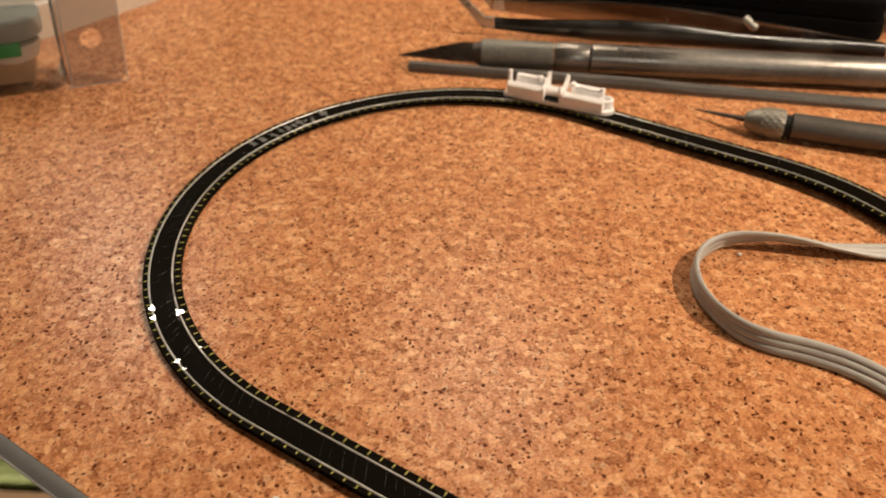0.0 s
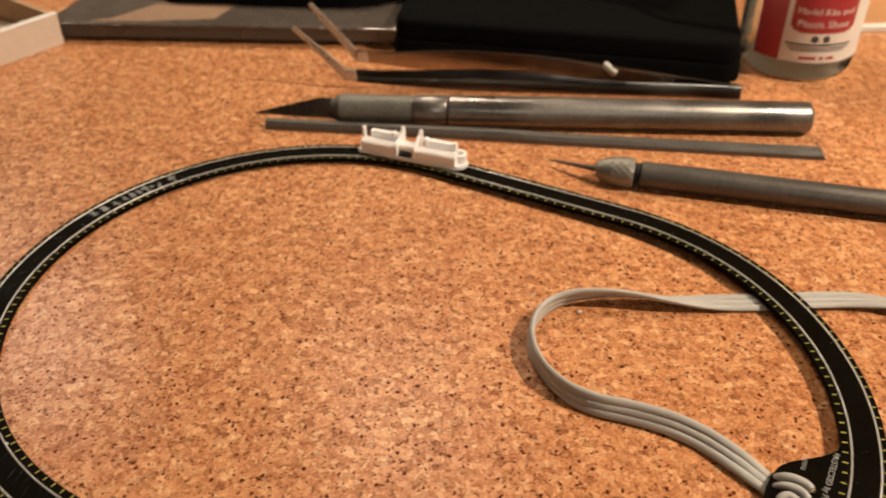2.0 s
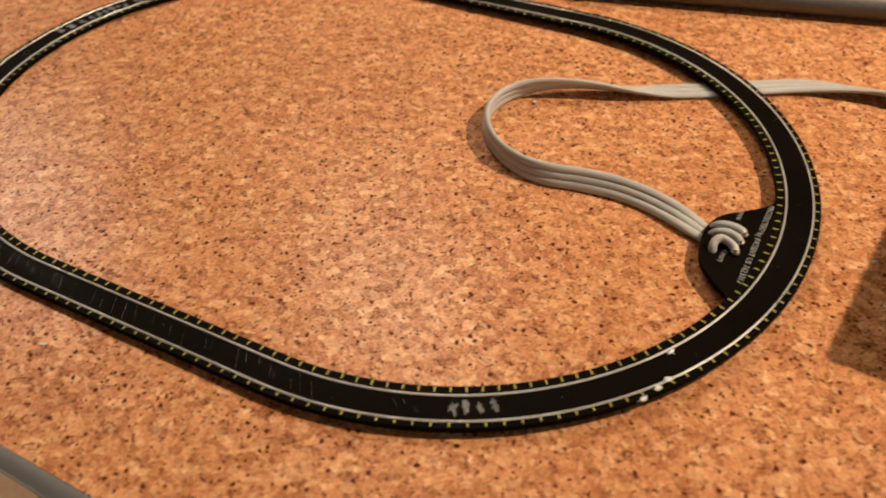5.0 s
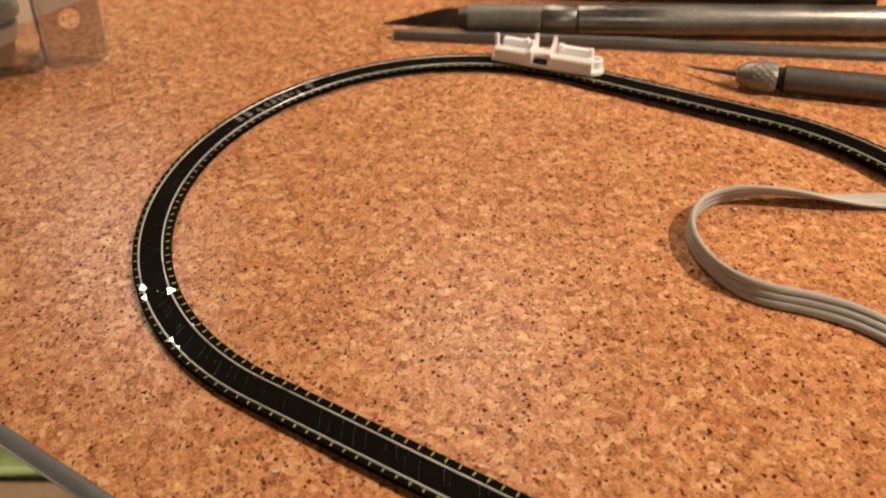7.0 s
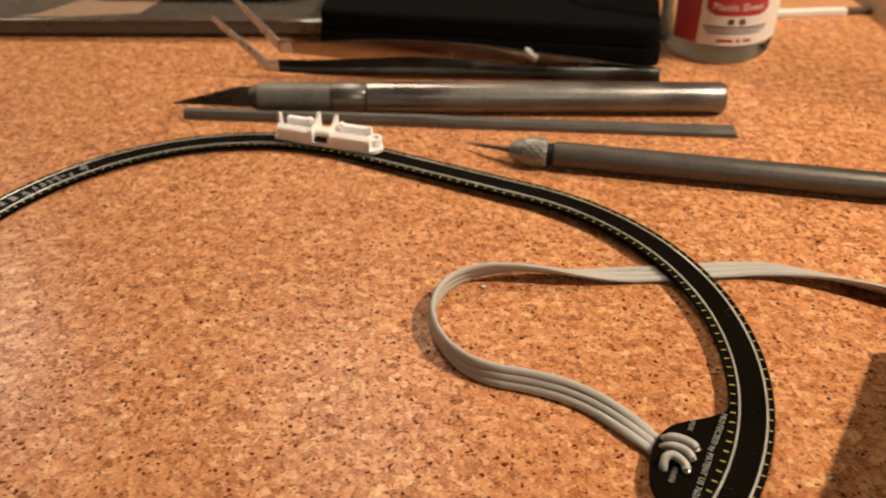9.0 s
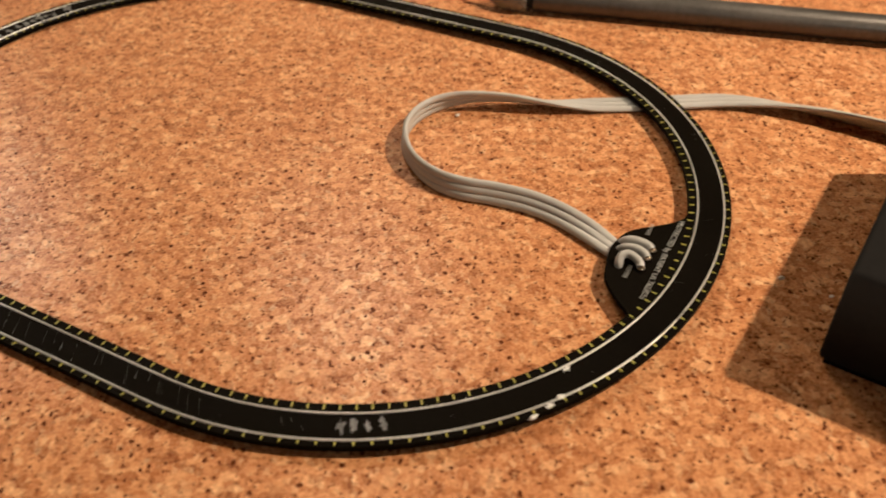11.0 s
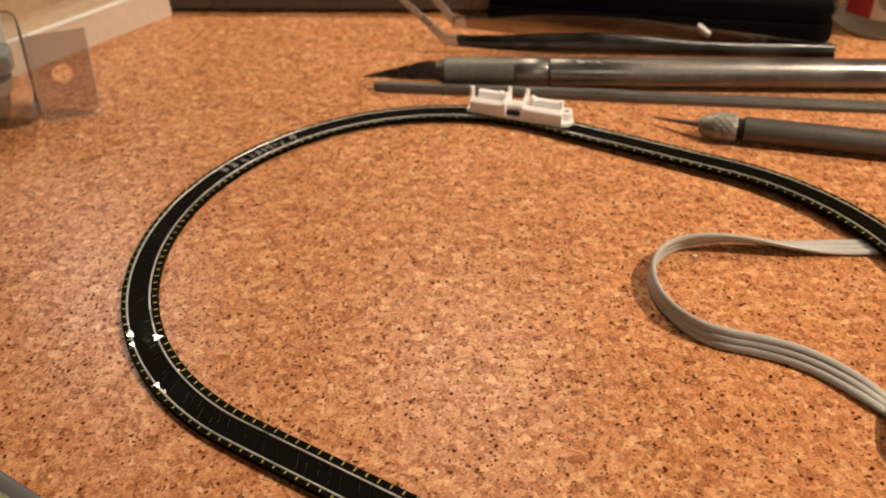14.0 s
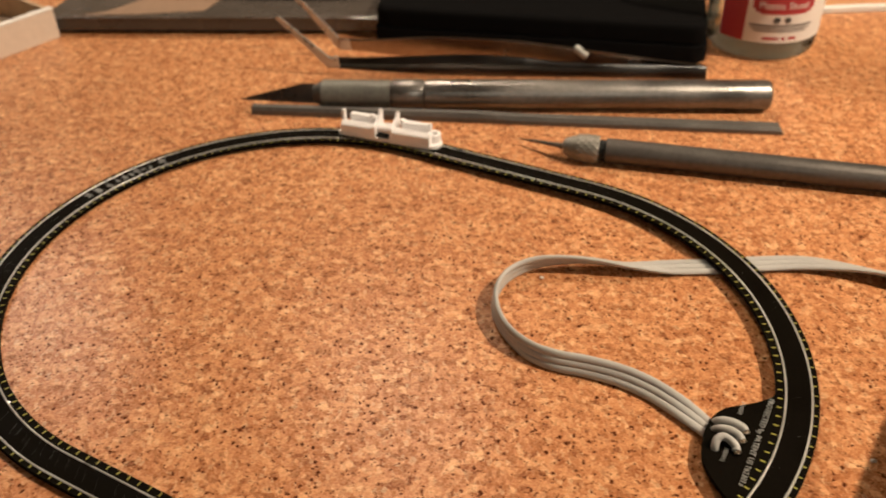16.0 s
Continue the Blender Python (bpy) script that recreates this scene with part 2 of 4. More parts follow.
def prism(outline, z0, z1, bm=None, bevel=0.0, segments=2):
    """A flat outline raised from z0 to z1."""
    bm = bm or bmesh.new()
    low = [bm.verts.new((x, y, z0)) for x, y in outline]
    face = bm.faces.new(low)
    up = bmesh.ops.extrude_face_region(bm, geom=[face])["geom"]
    top = [g for g in up if isinstance(g, bmesh.types.BMVert)]
    bmesh.ops.translate(bm, vec=(0, 0, z1 - z0), verts=top)
    if bevel:
        edges = [e for e in bm.edges if all(v in set(top) for v in e.verts)]
        bmesh.ops.bevel(bm, geom=edges, offset=bevel, segments=segments, affect="EDGES", profile=0.5)
    return bm


def lathe(profile, start, way, sides=32, bm=None, caps=True):
    """A turned body: (distance along, radius) pairs round the line from start along way."""
    bm = bm or bmesh.new()
    way = Vector(way).normalized()
    turn = way.to_track_quat("Z", "Y").to_matrix()
    rings = []
    for d, r in profile:
        rings.append([bm.verts.new(Vector(start) + turn @ Vector((r * math.cos(a), r * math.sin(a), d))) for a in (2 * math.pi * k / sides for k in range(sides))])
    for a, b in zip(rings, rings[1:]):
        for k in range(sides):
            bm.faces.new((a[k], a[(k + 1) % sides], b[(k + 1) % sides], b[k]))
    if caps:
        bm.faces.new(rings[0][::-1])
        bm.faces.new(rings[-1])
    return bm


def sweep(points, section, ups, bm=None, closed=False):
    """Carries a closed section (side, up) along points, with an up vector at each."""
    bm = bm or bmesh.new()
    pts = [Vector(p) for p in points]
    n, rings = len(pts), []
    for k, p in enumerate(pts):
        a, b = (pts[(k - 1) % n], pts[(k + 1) % n]) if closed else (pts[max(k - 1, 0)], pts[min(k + 1, n - 1)])
        way = (b - a).normalized()
        up = Vector(ups[k] if isinstance(ups, list) else ups)
        side = way.cross(up).normalized()
        up = side.cross(way).normalized()
        scale = 1.0
        rings.append([bm.verts.new(p + side * (s * scale) + up * (u * scale)) for s, u in section])
    m = len(section)
    for k in range(n if closed else n - 1):
        a, b = rings[k], rings[(k + 1) % n]
        for j in range(m):
            bm.faces.new((a[j], a[(j + 1) % m], b[(j + 1) % m], b[j]))
    if not closed:
        bm.faces.new(rings[0][::-1])
        bm.faces.new(rings[-1])
    return bm


def smooth_line(points, per=8, closed=False):
    """A Catmull-Rom line through points."""
    pts = [Vector(p) for p in points]
    n, out = len(pts), []
    for k in range(n if closed else n - 1):
        p = [pts[(k + j) % n] if closed else pts[min(max(k + j, 0), n - 1)] for j in (-1, 0, 1, 2)]
        for s in range(per):
            u = s / per
            out.append(0.5 * (2 * p[1] + (p[2] - p[0]) * u + (2 * p[0] - 5 * p[1] + 4 * p[2] - p[3]) * u ** 2 + (3 * p[1] - p[0] - 3 * p[2] + p[3]) * u ** 3))
    if not closed:
        out.append(pts[-1])
    return out


def circle(r, sides=10, centre=(0, 0)):
    return [(centre[0] + r * math.cos(2 * math.pi * k / sides), centre[1] + r * math.sin(2 * math.pi * k / sides)) for k in range(sides)]


def lettering(name, body, size, m, mat, parent, label="", align="LEFT", width=0.0):
    """Raised flat letters in the built-in font, as a mesh; m in millimetres."""
    cu = bpy.data.curves.new(name, "FONT")
    cu.body, cu.size, cu.extrude, cu.align_x, cu.resolution_u = body, size, 0.01, align, 2
    tmp = bpy.data.objects.new(name, cu)
    me = bpy.data.meshes.new_from_object(tmp)
    bpy.data.objects.remove(tmp)
    if width:
        me.transform(Matrix.Diagonal((width / max(v.co.x for v in me.vertices), 1, 1, 1)))
    me.transform(MM @ m)
    me.materials.clear()
    me.materials.append(mat)
    ob = new(name, me)
    ob.parent = parent
    if label:
        ob["label"] = label
    return ob


# ---- the board, the desk and the room ----
EDGE = Vector((0.8375, -0.5465, 0))      # along the board's front edge
INWARD = Vector((0.5465, 0.8375, 0))     # from that edge into the board
CORNER = Vector((-57.6, 87.0, 0))
BOARD = Matrix.Translation(CORNER) @ Matrix(((EDGE.x, INWARD.x, 0, 0), (EDGE.y, INWARD.y, 0, 0), (0, 0, 1, 0), (0, 0, 0, 1)))

board = tagged(part("cork_board", box(bmesh.new(), (-400, 0, -3.2), (500, 600, 0), BOARD), CORK), "tan cork board surface of a workbench, speckled with dark bark", "cork board", kind="structure")
trim_bm = sweep([BOARD @ Vector((-400, 0, 0)), BOARD @ Vector((500, 0, 0))], [(0.05, -0.9), (0.05, -0.05), (0.3, 0.03), (2.35, 0.0), (2.6, -0.12), (2.7, -0.35), (2.7, -0.9)], (0, 0, 1))
tagged(part("edge_trim", trim_bm, ALU, smooth=True), "grey aluminium edge trim along the cork board", "trim", kind="structure")
tagged(part("desk", box(bmesh.new(), (-420, 190, -40), (520, 620, -3.4), BOARD), WOOD), "dark wooden desk under the cork board", "desk", kind="structure")

tagged(part("floor", box(bmesh.new(), (-1800, -1800, -760), (1800, 1800, -740)), WOOD), "dark wooden floor", "floor", kind="structure")
for wall_name, lo, hi in (("wall_north", (-1800, 1800, -760), (1800, 1900, 1700)), ("wall_south", (-1800, -1900, -760), (1800, -1800, 1700)),
                          ("wall_east", (1800, -1900, -760), (1900, 1900, 1700)), ("wall_west", (-1900, -1900, -760), (-1800, 1900, 1700))):
    tagged(part(wall_name, box(bmesh.new(), lo, hi), PLASTER), "warm painted wall", "wall", kind="structure")
tagged(part("ceiling", box(bmesh.new(), (-1900, -1900, 1700), (1900, 1900, 1800)), PLASTER), "plain painted ceiling", "ceiling", kind="structure")

# ---- the track ----
A, B = Vector((5.5, 143.6)), Vector((43.56, 119.75))
RAD = 57.4
AXIS = (B - A).normalized()
NORM = Vector((-AXIS.y, AXIS.x))
STRAIGHT = (B - A).length
LOOP = 2 * STRAIGHT + 2 * math.pi * RAD


def deck(x):
    """Height of the track's top, which rises over the cable."""
    return 1.0 + 0.0105 * max(0.0, x + 45)


def on_track(s, off=0.0, lift=0.0):
    """A place s along the loop, off to its outside, above its top; and the way there."""
    s %= LOOP
    half = math.pi * RAD
    if s < STRAIGHT:
        p, n, w = A + NORM * RAD + AXIS * s, NORM, AXIS
    elif s < STRAIGHT + half:
        a = (s - STRAIGHT) / RAD
        n = NORM * math.cos(a) + AXIS * math.sin(a)
        p, w = B + n * RAD, AXIS * math.cos(a) - NORM * math.sin(a)
    elif s < 2 * STRAIGHT + half:
        n, w = -NORM, -AXIS
        p = B - NORM * RAD - AXIS * (s - STRAIGHT - half)
    else:
        a = (s - 2 * STRAIGHT - half) / RAD
        n = -NORM * math.cos(a) - AXIS * math.sin(a)
        p, w = A + n * RAD, -AXIS * math.cos(a) + NORM * math.sin(a)
    q = p + n * off
    return Vector((q.x, q.y, deck(p.x) + lift)), Vector((w.x, w.y, 0)), Vector((n.x, n.y, 0))


track = thing("model_railway_track", "black oval circuit-board track with silver rails and yellow ticks", "model track")
STEPS = 220
base_pts = [on_track(LOOP * k / STEPS)[0] for k in range(STEPS)]
part("track_bed", sweep(base_pts, [(-3.28, -0.9), (3.72, -0.9), (3.72, -0.08), (3.64, 0), (-3.2, 0), (-3.28, -0.08)], (0, 0, 1), closed=True), MASK, track)
rails = []
for rail_off in (-2.12, 2.12):
    pts = [on_track(LOOP * k / STEPS, rail_off)[0] for k in range(STEPS)]
    rails.append(part("rail", sweep(pts, [(0.17 * math.cos(a), 0.11 * math.sin(a)) for a in (math.pi * k / 6 for k in range(7))], (0, 0, 1), closed=True), RAIL, track, "thin silver rail", smooth=True))


def ink(places, lift, thick=0.03):
    """Small flat quads: each a list of four (s, off) corners on the track."""
    bm = bmesh.new()
    for quad in places:
        low = [bm.verts.new(on_track(s, o, lift)[0]) for s, o in quad]
        top = [bm.verts.new(on_track(s, o, lift + thick)[0]) for s, o in quad]
        bm.faces.new(top)
        for k in range(4):
            bm.faces.new((low[k], low[(k + 1) % 4], top[(k + 1) % 4], top[k]))
    return bm


def nearest_s(x, y):
    return min((LOOP * k / 2000 for k in range(2000)), key=lambda s: (on_track(s)[0].xy - Vector((x, y))).length)


TICKS = 200
rng = random.Random(4)
for inner in (False, True):
    marks, first = [], None
    a, b = (-3.5, -2.7) if inner else (2.36, 2.98)
    for k in range(TICKS):
        s0, w = LOOP * (k + 0.5) / TICKS, rng.uniform(0.10, 0.14)
        p, way, out = on_track(s0, (a + b) / 2)
        if p.y < 158:
            # the ticks of the near half, each a piece of its own on one mesh
            if first is None:
                first = part("tick", box(bmesh.new(), (-0.12, (a - b) / 2, 0.005), (0.12, (b - a) / 2, 0.035)), YELLOW, track)
                tick = first
            else:
                tick = new("tick", first.data)
                tick.parent = track
            tick.matrix_world = Matrix.Translation(p * 0.001) @ Matrix.Rotation(math.atan2(way.y, way.x), 4, "Z")
        else:
            marks.append([(s0 - w, a), (s0 + w, a), (s0 + w, b), (s0 - w, b)])
    tagged(part("tick_band", ink(marks, 0.005), YELLOW, track, "row of small yellow printed ticks"), kind="stuff")

# short slanting rows of bared copper dots between the rails
hatch = []
for k in range(240):
    s0 = LOOP * (k + rng.uniform(0.2, 0.8)) / 240
    busy = on_track(s0)[0].x < 20
    if rng.random() > (0.85 if busy else 0.22):
        continue
    o, n = (rng.choice((-1.7, -1.7, -0.9)), rng.randint(7, 14)) if busy else (rng.choice((-1.6, -0.9, -0.2, 0.5)), rng.randint(3, 6))
    for j in range(n):
        q, r = s0 - 0.14 * j, o + 0.24 * j
        if rng.random() < 0.25:
            continue
        hatch.append([(q, r), (q + 0.06, r), (q + 0.09, r + 0.07), (q + 0.03, r + 0.07)])
tagged(part("trace_hatching", ink(hatch, 0.005, 0.012), GLINT, track, "rows of tiny bare copper dots"), kind="stuff")


def blot(s0, off, size, mat, name, label, seed, stretch=1.0):
    """A patch with a ragged outline, lying on the track: scuff, scratch or lamp glint."""
    r, bm = random.Random(seed), bmesh.new()
    ring = []
    for k in range(14):
        a = 2 * math.pi * k / 14
        rad = size * r.uniform(0.7, 1.2) * (0.85 + 0.3 * math.cos(3 * a + seed)) if mat is GLINT_TIN else size * r.uniform(0.25, 1.25)
        ring.append((s0 + stretch * rad * math.cos(a), off + rad * math.sin(a)))
    top = [bm.verts.new(on_track(s, o, 0.17 if mat in (WHITE_INK, GLINT_TIN) else 0.03)[0]) for s, o in ring]
    low = [bm.verts.new(on_track(s, o, 0.0)[0]) for s, o in ring]
    bm.faces.new(top)
    for k in range(14):
        bm.faces.new((low[k], low[(k + 1) % 14], top[(k + 1) % 14], top[k]))
    part(name, bm, mat, track if mat is GLINT_GREY or mat is DULL else rails[off > 0], label)


# bright tin patches standing in for lamp glints on both rails round the left-hand curve
patch_rng = random.Random(11)
for k, (x, y) in enumerate(((-48.2, 119.6), (-47.1, 117.0), (-40.2, 106.3), (-38.7, 104.6), (-43.7, 118.3), (-37.9, 109.4))):
    s0 = nearest_s(x, y)
    p, w, n = on_track(s0)
    off = 2.12 if (Vector((x, y)) - p.xy).dot(n.xy) > 0 else -2.12
    blot(s0, off + patch_rng.uniform(-0.3, 0.2), patch_rng.uniform(0.6, 0.75) * (1, 0.8, 0.8, 0.5, 1.1, 0.4)[k], GLINT_TIN, "glint_or_scratch", "bright tin patch for a lamp glint on a rail", 20 + k, 1.2)
# dull scuffs at the front; the left-hand row paints a lamp glint in grey
for k, (x, y) in enumerate(((37.8, 61.6), (39.3, 61.9), (41.1, 62.3), (43.1, 62.7), (-30.2, 188.1), (-31.3, 186.9), (-32.4, 185.7), (-33.5, 184.5), (-34.6, 183.2), (-35.8, 181.7), (-37.2, 179.8), (-38.6, 177.6), (-40.0, 175.3), (-27.6, 190.6))):
    blot(nearest_s(x, y), rng.uniform(-0.3, 0.3), rng.uniform(1.0, 1.3) if x > 0 else rng.uniform(1.3, 1.7), DULL if x > 0 else GLINT_GREY, "scuff_or_glint", "dull grey solder scuff or painted lamp glint between the rails", 40 + k, 0.55)
for x, y in ((66.6, 64.9), (64.8, 63.5), (68.3, 69.6), (62.5, 61.8)):
    s0 = nearest_s(x, y)
    p, w, n = on_track(s0)
    blot(s0, (Vector((x, y)) - p.xy).dot(n.xy), 0.4, WHITE_INK, "glint_or_scratch", "small white scratch on a rail", int(x * 10), 1.6)

# solder tab inside the right-hand curve
TAB = [(94.7, 101.4), (93.0, 100.0), (90.7, 99.1), (87.9, 98.6), (85.0, 98.2), (82.7, 97.3), (80.7, 95.4), (79.1, 93.1), (78.0, 90.3), (77.3, 87.6), (77.5, 84.9), (78.1, 82.2), (78.8, 79.9), (78.8, 78.2), (78.0, 76.5), (82.2, 78.7), (88.3, 83.9), (93.4, 92.4)]
tab_line = [v.xy for v in smooth_line([(x, y, 0) for x, y in TAB], 3, closed=True)]
tab_bm = bmesh.new()
low = [tab_bm.verts.new((p.x, p.y, deck(p.x) - 0.9)) for p in tab_line]
top = [tab_bm.verts.new((p.x, p.y, deck(p.x) - 0.012)) for p in tab_line]
tab_bm.faces.new(top)
tab_bm.faces.new(low[::-1])
for k in range(len(low)):
    j = (k + 1) % len(low)
    tab_bm.faces.new((low[k], low[j], top[j], top[k]))
tab = part("solder_tab", tab_bm, MASK, track, "rounded black circuit-board tab with three soldered wires")


def printed(x, y, angle):
    return Matrix.Translation((x, y, 0)) @ Matrix.Rotation(radians(angle), 4, "Z")


def laid(ob):
    """Lays flat print on the sloping tab."""
    for v in ob.data.vertices:
        v.co.z += (deck(v.co.x * 1000) + 0.012) * 0.001
    return ob


laid(lettering("printed_text", "PROTECTED by PATENT US 7623013", 1.25, printed(92.2, 99.6, -122.3), TAB_INK, tab, "white printed lettering", width=20.4))
for x, y, n in ((87.3, 99.2, 7), (81.4, 89.7, 7)):
    bm = bmesh.new()
    for k in range(n):
        box(bm, (0.45 * k, 0.1 * (k % 2), 0), (0.45 * k + 0.13, 0.72, 0.02), printed(x, y, -122))
    laid(part("printed_bars", bm, TAB_INK, tab, "tiny white unreadable print"))

# ---- grey three-core cable ----
cable = thing("ribbon_cable", "grey three-core ribbon cable looping over the cork", "cable")
# centre line with the way across the ribbon: upright round the bend, flat under the track
CABLE_LINE = [
    (82.0, 92.6, 0.9), (80.1, 95.7, 1.0), (76.9, 99.7, 1.6), (73.1, 104.2, 1.6), (68.7, 107.5, 1.75), (63.2, 110.1, 1.85),
    (57.9, 112.0, 1.95), (53.5, 115.0, 2.0), (50.4, 119.8, 2.0), (48.8, 125.8, 2.0), (49.4, 132.1, 2.0), (52.6, 137.5, 2.0),
    (58.0, 140.3, 2.4), (64.3, 140.8, 2.5), (70.8, 140.1, 2.2), (77.7, 139.1, 1.4), (86.2, 138.8, 0.7), (94.2, 138.5, 0.62),
    (102.7, 138.5, 0.7), (113.8, 137.6, 1.0), (124.1, 133.7, 1.5), (134.0, 127.3, 2.0), (146.2, 118.4, 2.4), (158.1, 109.1, 2.4),
]
CABLE_ACROSS = [
    (0.55, 0.8, 0.0), (0.6, 0.75, 0.1), (0.55, 0.65, 0.45), (0.45, 0.6, 0.65), (0.35, 0.55, 0.75), (0.25, 0.48, 0.82),
    (0.2, 0.4, 0.88), (0.15, 0.25, 0.94), (0.05, 0.05, 1), (0.1, 0, 1), (0.1, 0, 1), (0.05, -0.1, 1),
    (0, -0.36, 0.93), (0, -0.62, 0.78), (0, -0.76, 0.65), (0, -0.88, 0.46), (0, -1, 0.05), (0, -1, 0),
    (0, -1, 0), (-0.1, -1, 0.1), (-0.3, -0.8, 0.5), (-0.4, -0.55, 0.75), (-0.4, -0.5, 0.8), (-0.4, -0.5, 0.8),
]
line = smooth_line(CABLE_LINE, 7)
across = [v.normalized() for v in smooth_line(CABLE_ACROSS, 7)]
for core in (-1, 0, 1):
    pts = []
    for k, (p, a) in enumerate(zip(line, across)):
        gap = 1.22 + 0.36 * min(1.0, max(0.0, (k - 77) / 21))
        q = p + a * (core * gap)
        q.z = max(q.z, 0.56)
        pts.append(q)
    part("core", sweep(pts, [(0.54 * c, 0.80 * d) for c, d in circle(1, 12)], across), WIRE, cable, smooth=True)
WIRE_ENDS = (
    [(81.6, 95.5, 1.9), (82.3, 95.0, 2.85), (83.4, 94.4, 3.25), (84.6, 93.7, 3.2), (85.4, 93.0, 3.0), (85.6, 92.6, 2.75)],
    [(80.9, 93.8, 1.9), (81.6, 93.3, 2.85), (82.7, 92.7, 3.25), (83.7, 92.0, 3.2), (84.3, 91.2, 3.0), (84.4, 90.8, 2.75)],
    [(79.9, 89.6, 1.8), (79.9, 89.9, 2.7), (80.4, 90.7, 3.4), (81.5, 90.9, 3.6), (82.5, 90.1, 3.35), (83.0, 89.2, 3.0), (82.9, 88.6, 2.75)],
)
for hump in WIRE_ENDS:
    end = part("wire_end", sweep(smooth_line(hump, 5), circle(0.64, 12), Vector((0.45, 0.85, 0.1)).normalized()), WIRE, cable, smooth=True)
    bm = bmesh.new()
    x, y, z = hump[-1]
    bmesh.ops.create_uvsphere(bm, u_segments=12, v_segments=8, radius=0.62, matrix=Matrix.Translation((x + 0.15, y - 0.35, z - 0.1)) @ Matrix.Diagonal((1.1, 0.8, 0.8, 1)))
    part("solder_joint", bm, SOLDER, end, "shiny solder blob", smooth=True)

# ---- the little white train ----
def carriage():
    """A printed chassis: a plate with two open troughs, fins in the middle and a ring at its front. x runs ahead."""
    car = thing("model_train", "small white 3D-printed model train chassis standing on the track", "model train")
    half = 2.75
    outline = [(-13.2, -half + 0.6), (-12.6, -half), (11.0, -half)]
    outline += [(11.0 + 3.2 * math.sin(a), -half * math.cos(a)) for a in (math.pi * k / 12 for k in range(1, 12))]
    outline += [(11.0, half), (-12.6, half), (-13.2, half - 0.6)]
    part("base_plate", prism(outline, 0.35, 1.15, bevel=0.12), PRINT, car)
    for x0, x1 in ((-12.2, -3.6), (2.0, 10.4)):
        wall = bmesh.new()
        tail = x1 + 1.5 if x0 > 0 else x1
        ends = [[wall.verts.new((x, y, z)) for y, z in ((-half + 0.1, 1.15), (-half + 0.1, 3.2), (-half + 0.35, 3.55), (-half + 1.3, 4.1), (-half + 1.75, 3.9), (-half + 1.75, 1.15))] for x in (x0, tail)]
        wall.faces.new(ends[0])
        wall.faces.new(ends[1][::-1])
        for k in range(6):
            wall.faces.new((ends[0][k], ends[1][k], ends[1][(k + 1) % 6], ends[0][(k + 1) % 6]))
        part("side_wall", wall, PRINT, car)
        part("pivot", lathe([(0, 0.75), (0.9, 0.75), (1.1, 0.5)], (x1 - 1.4 if x0 < 0 else x0 + 1.4, half - 1.6, 4.4), (0, 0, 1), 14), PRINT, car, smooth=True)
        part("side_wall", box(bmesh.new(), (x0 + 0.8, half - 1.7, 1.15), (x1, half - 0.05, 4.75), bevel=0.45, segments=3), PRINT, car)
        part("trough_floor", box(bmesh.new(), (x0 + 0.2, -half + 1.76, 1.15), (x1 - 0.2, half - 1.72, 2.9), bevel=0.1), PRINT, car)
    for x0, sign in ((-3.5, 1), (1.9, -1)):
        # upright bracket across the car with a pointed fin at its far side
        tri = [(-half, 1.15), (half, 1.15), (half, 6.5), (half - 0.5, 6.7), (half - 1.6, 5.5), (-0.7, 4.5), (-half + 0.4, 4.3), (-half, 3.9)]
        bm = bmesh.new()
        a = [bm.verts.new((x0, y, z)) for y, z in tri]
        b = [bm.verts.new((x0 + 0.75 * sign, y, z)) for y, z in tri]
        bm.faces.new(a)
        bm.faces.new(b[::-1])
        for k in range(len(tri)):
            j = (k + 1) % len(tri)
            bm.faces.new((a[k], b[k], b[j], a[j]))
        part("cross_frame", bm, PRINT, car)
    part("axle", lathe([(0, 1.05), (3.8, 1.05)], (-2.74, -0.5, 2.75), (1, 0, 0), 18), PRINT, car, smooth=True)
    part("spine", box(bmesh.new(), (-2.7, 0.7, 1.16), (1.1, half - 0.4, 3.2), bevel=0.3), PRINT, car)
    part("magnet", box(bmesh.new(), (-2.6, -half + 0.4, 1.16), (1.0, -0.4, 1.9), bevel=0.1), BOXGREY, car, "dark magnet in the middle gap")
    for x, y, z in ((-12.5, half - 2.6, 6.2), (10.6, half - 1.2, 5.3)):
        part("post", lathe([(0, 0.62), (z - 1.75, 0.55), (z - 1.3, 0.5), (z - 1.15, 0.3)], (x, y, 1.15), (0, 0, 1), 12), PRINT, car, smooth=True)
    ring_bm = bmesh.new()
    ring = [(1.0, 0), (1.75, 0), (1.75, 1.9), (1.6, 2.1), (1.15, 2.1), (1.0, 1.9)]
    rows = []
    for k in range(24):
        a = 2 * math.pi * k / 24
        rows.append([ring_bm.verts.new((11.9 + r * math.cos(a), 0.75 + r * math.sin(a), 1.15 + z)) for r, z in ring])
    for k in range(24):
        for j in range(6):
            ring_bm.faces.new((rows[k][j], rows[k][(j + 1) % 6], rows[(k + 1) % 24][(j + 1) % 6], rows[(k + 1) % 24][j]))
    part("coupling_ring", ring_bm, PRINT, car)
    return car


train = carriage()
TRAIN_S = nearest_s(29.6, 197.9)
pt, tw, tn = on_track(TRAIN_S, 0, 0.1)
train.matrix_world = Matrix.Translation(pt * 0.001) @ Matrix.Rotation(math.atan2(tw.y, tw.x), 4, "Z")

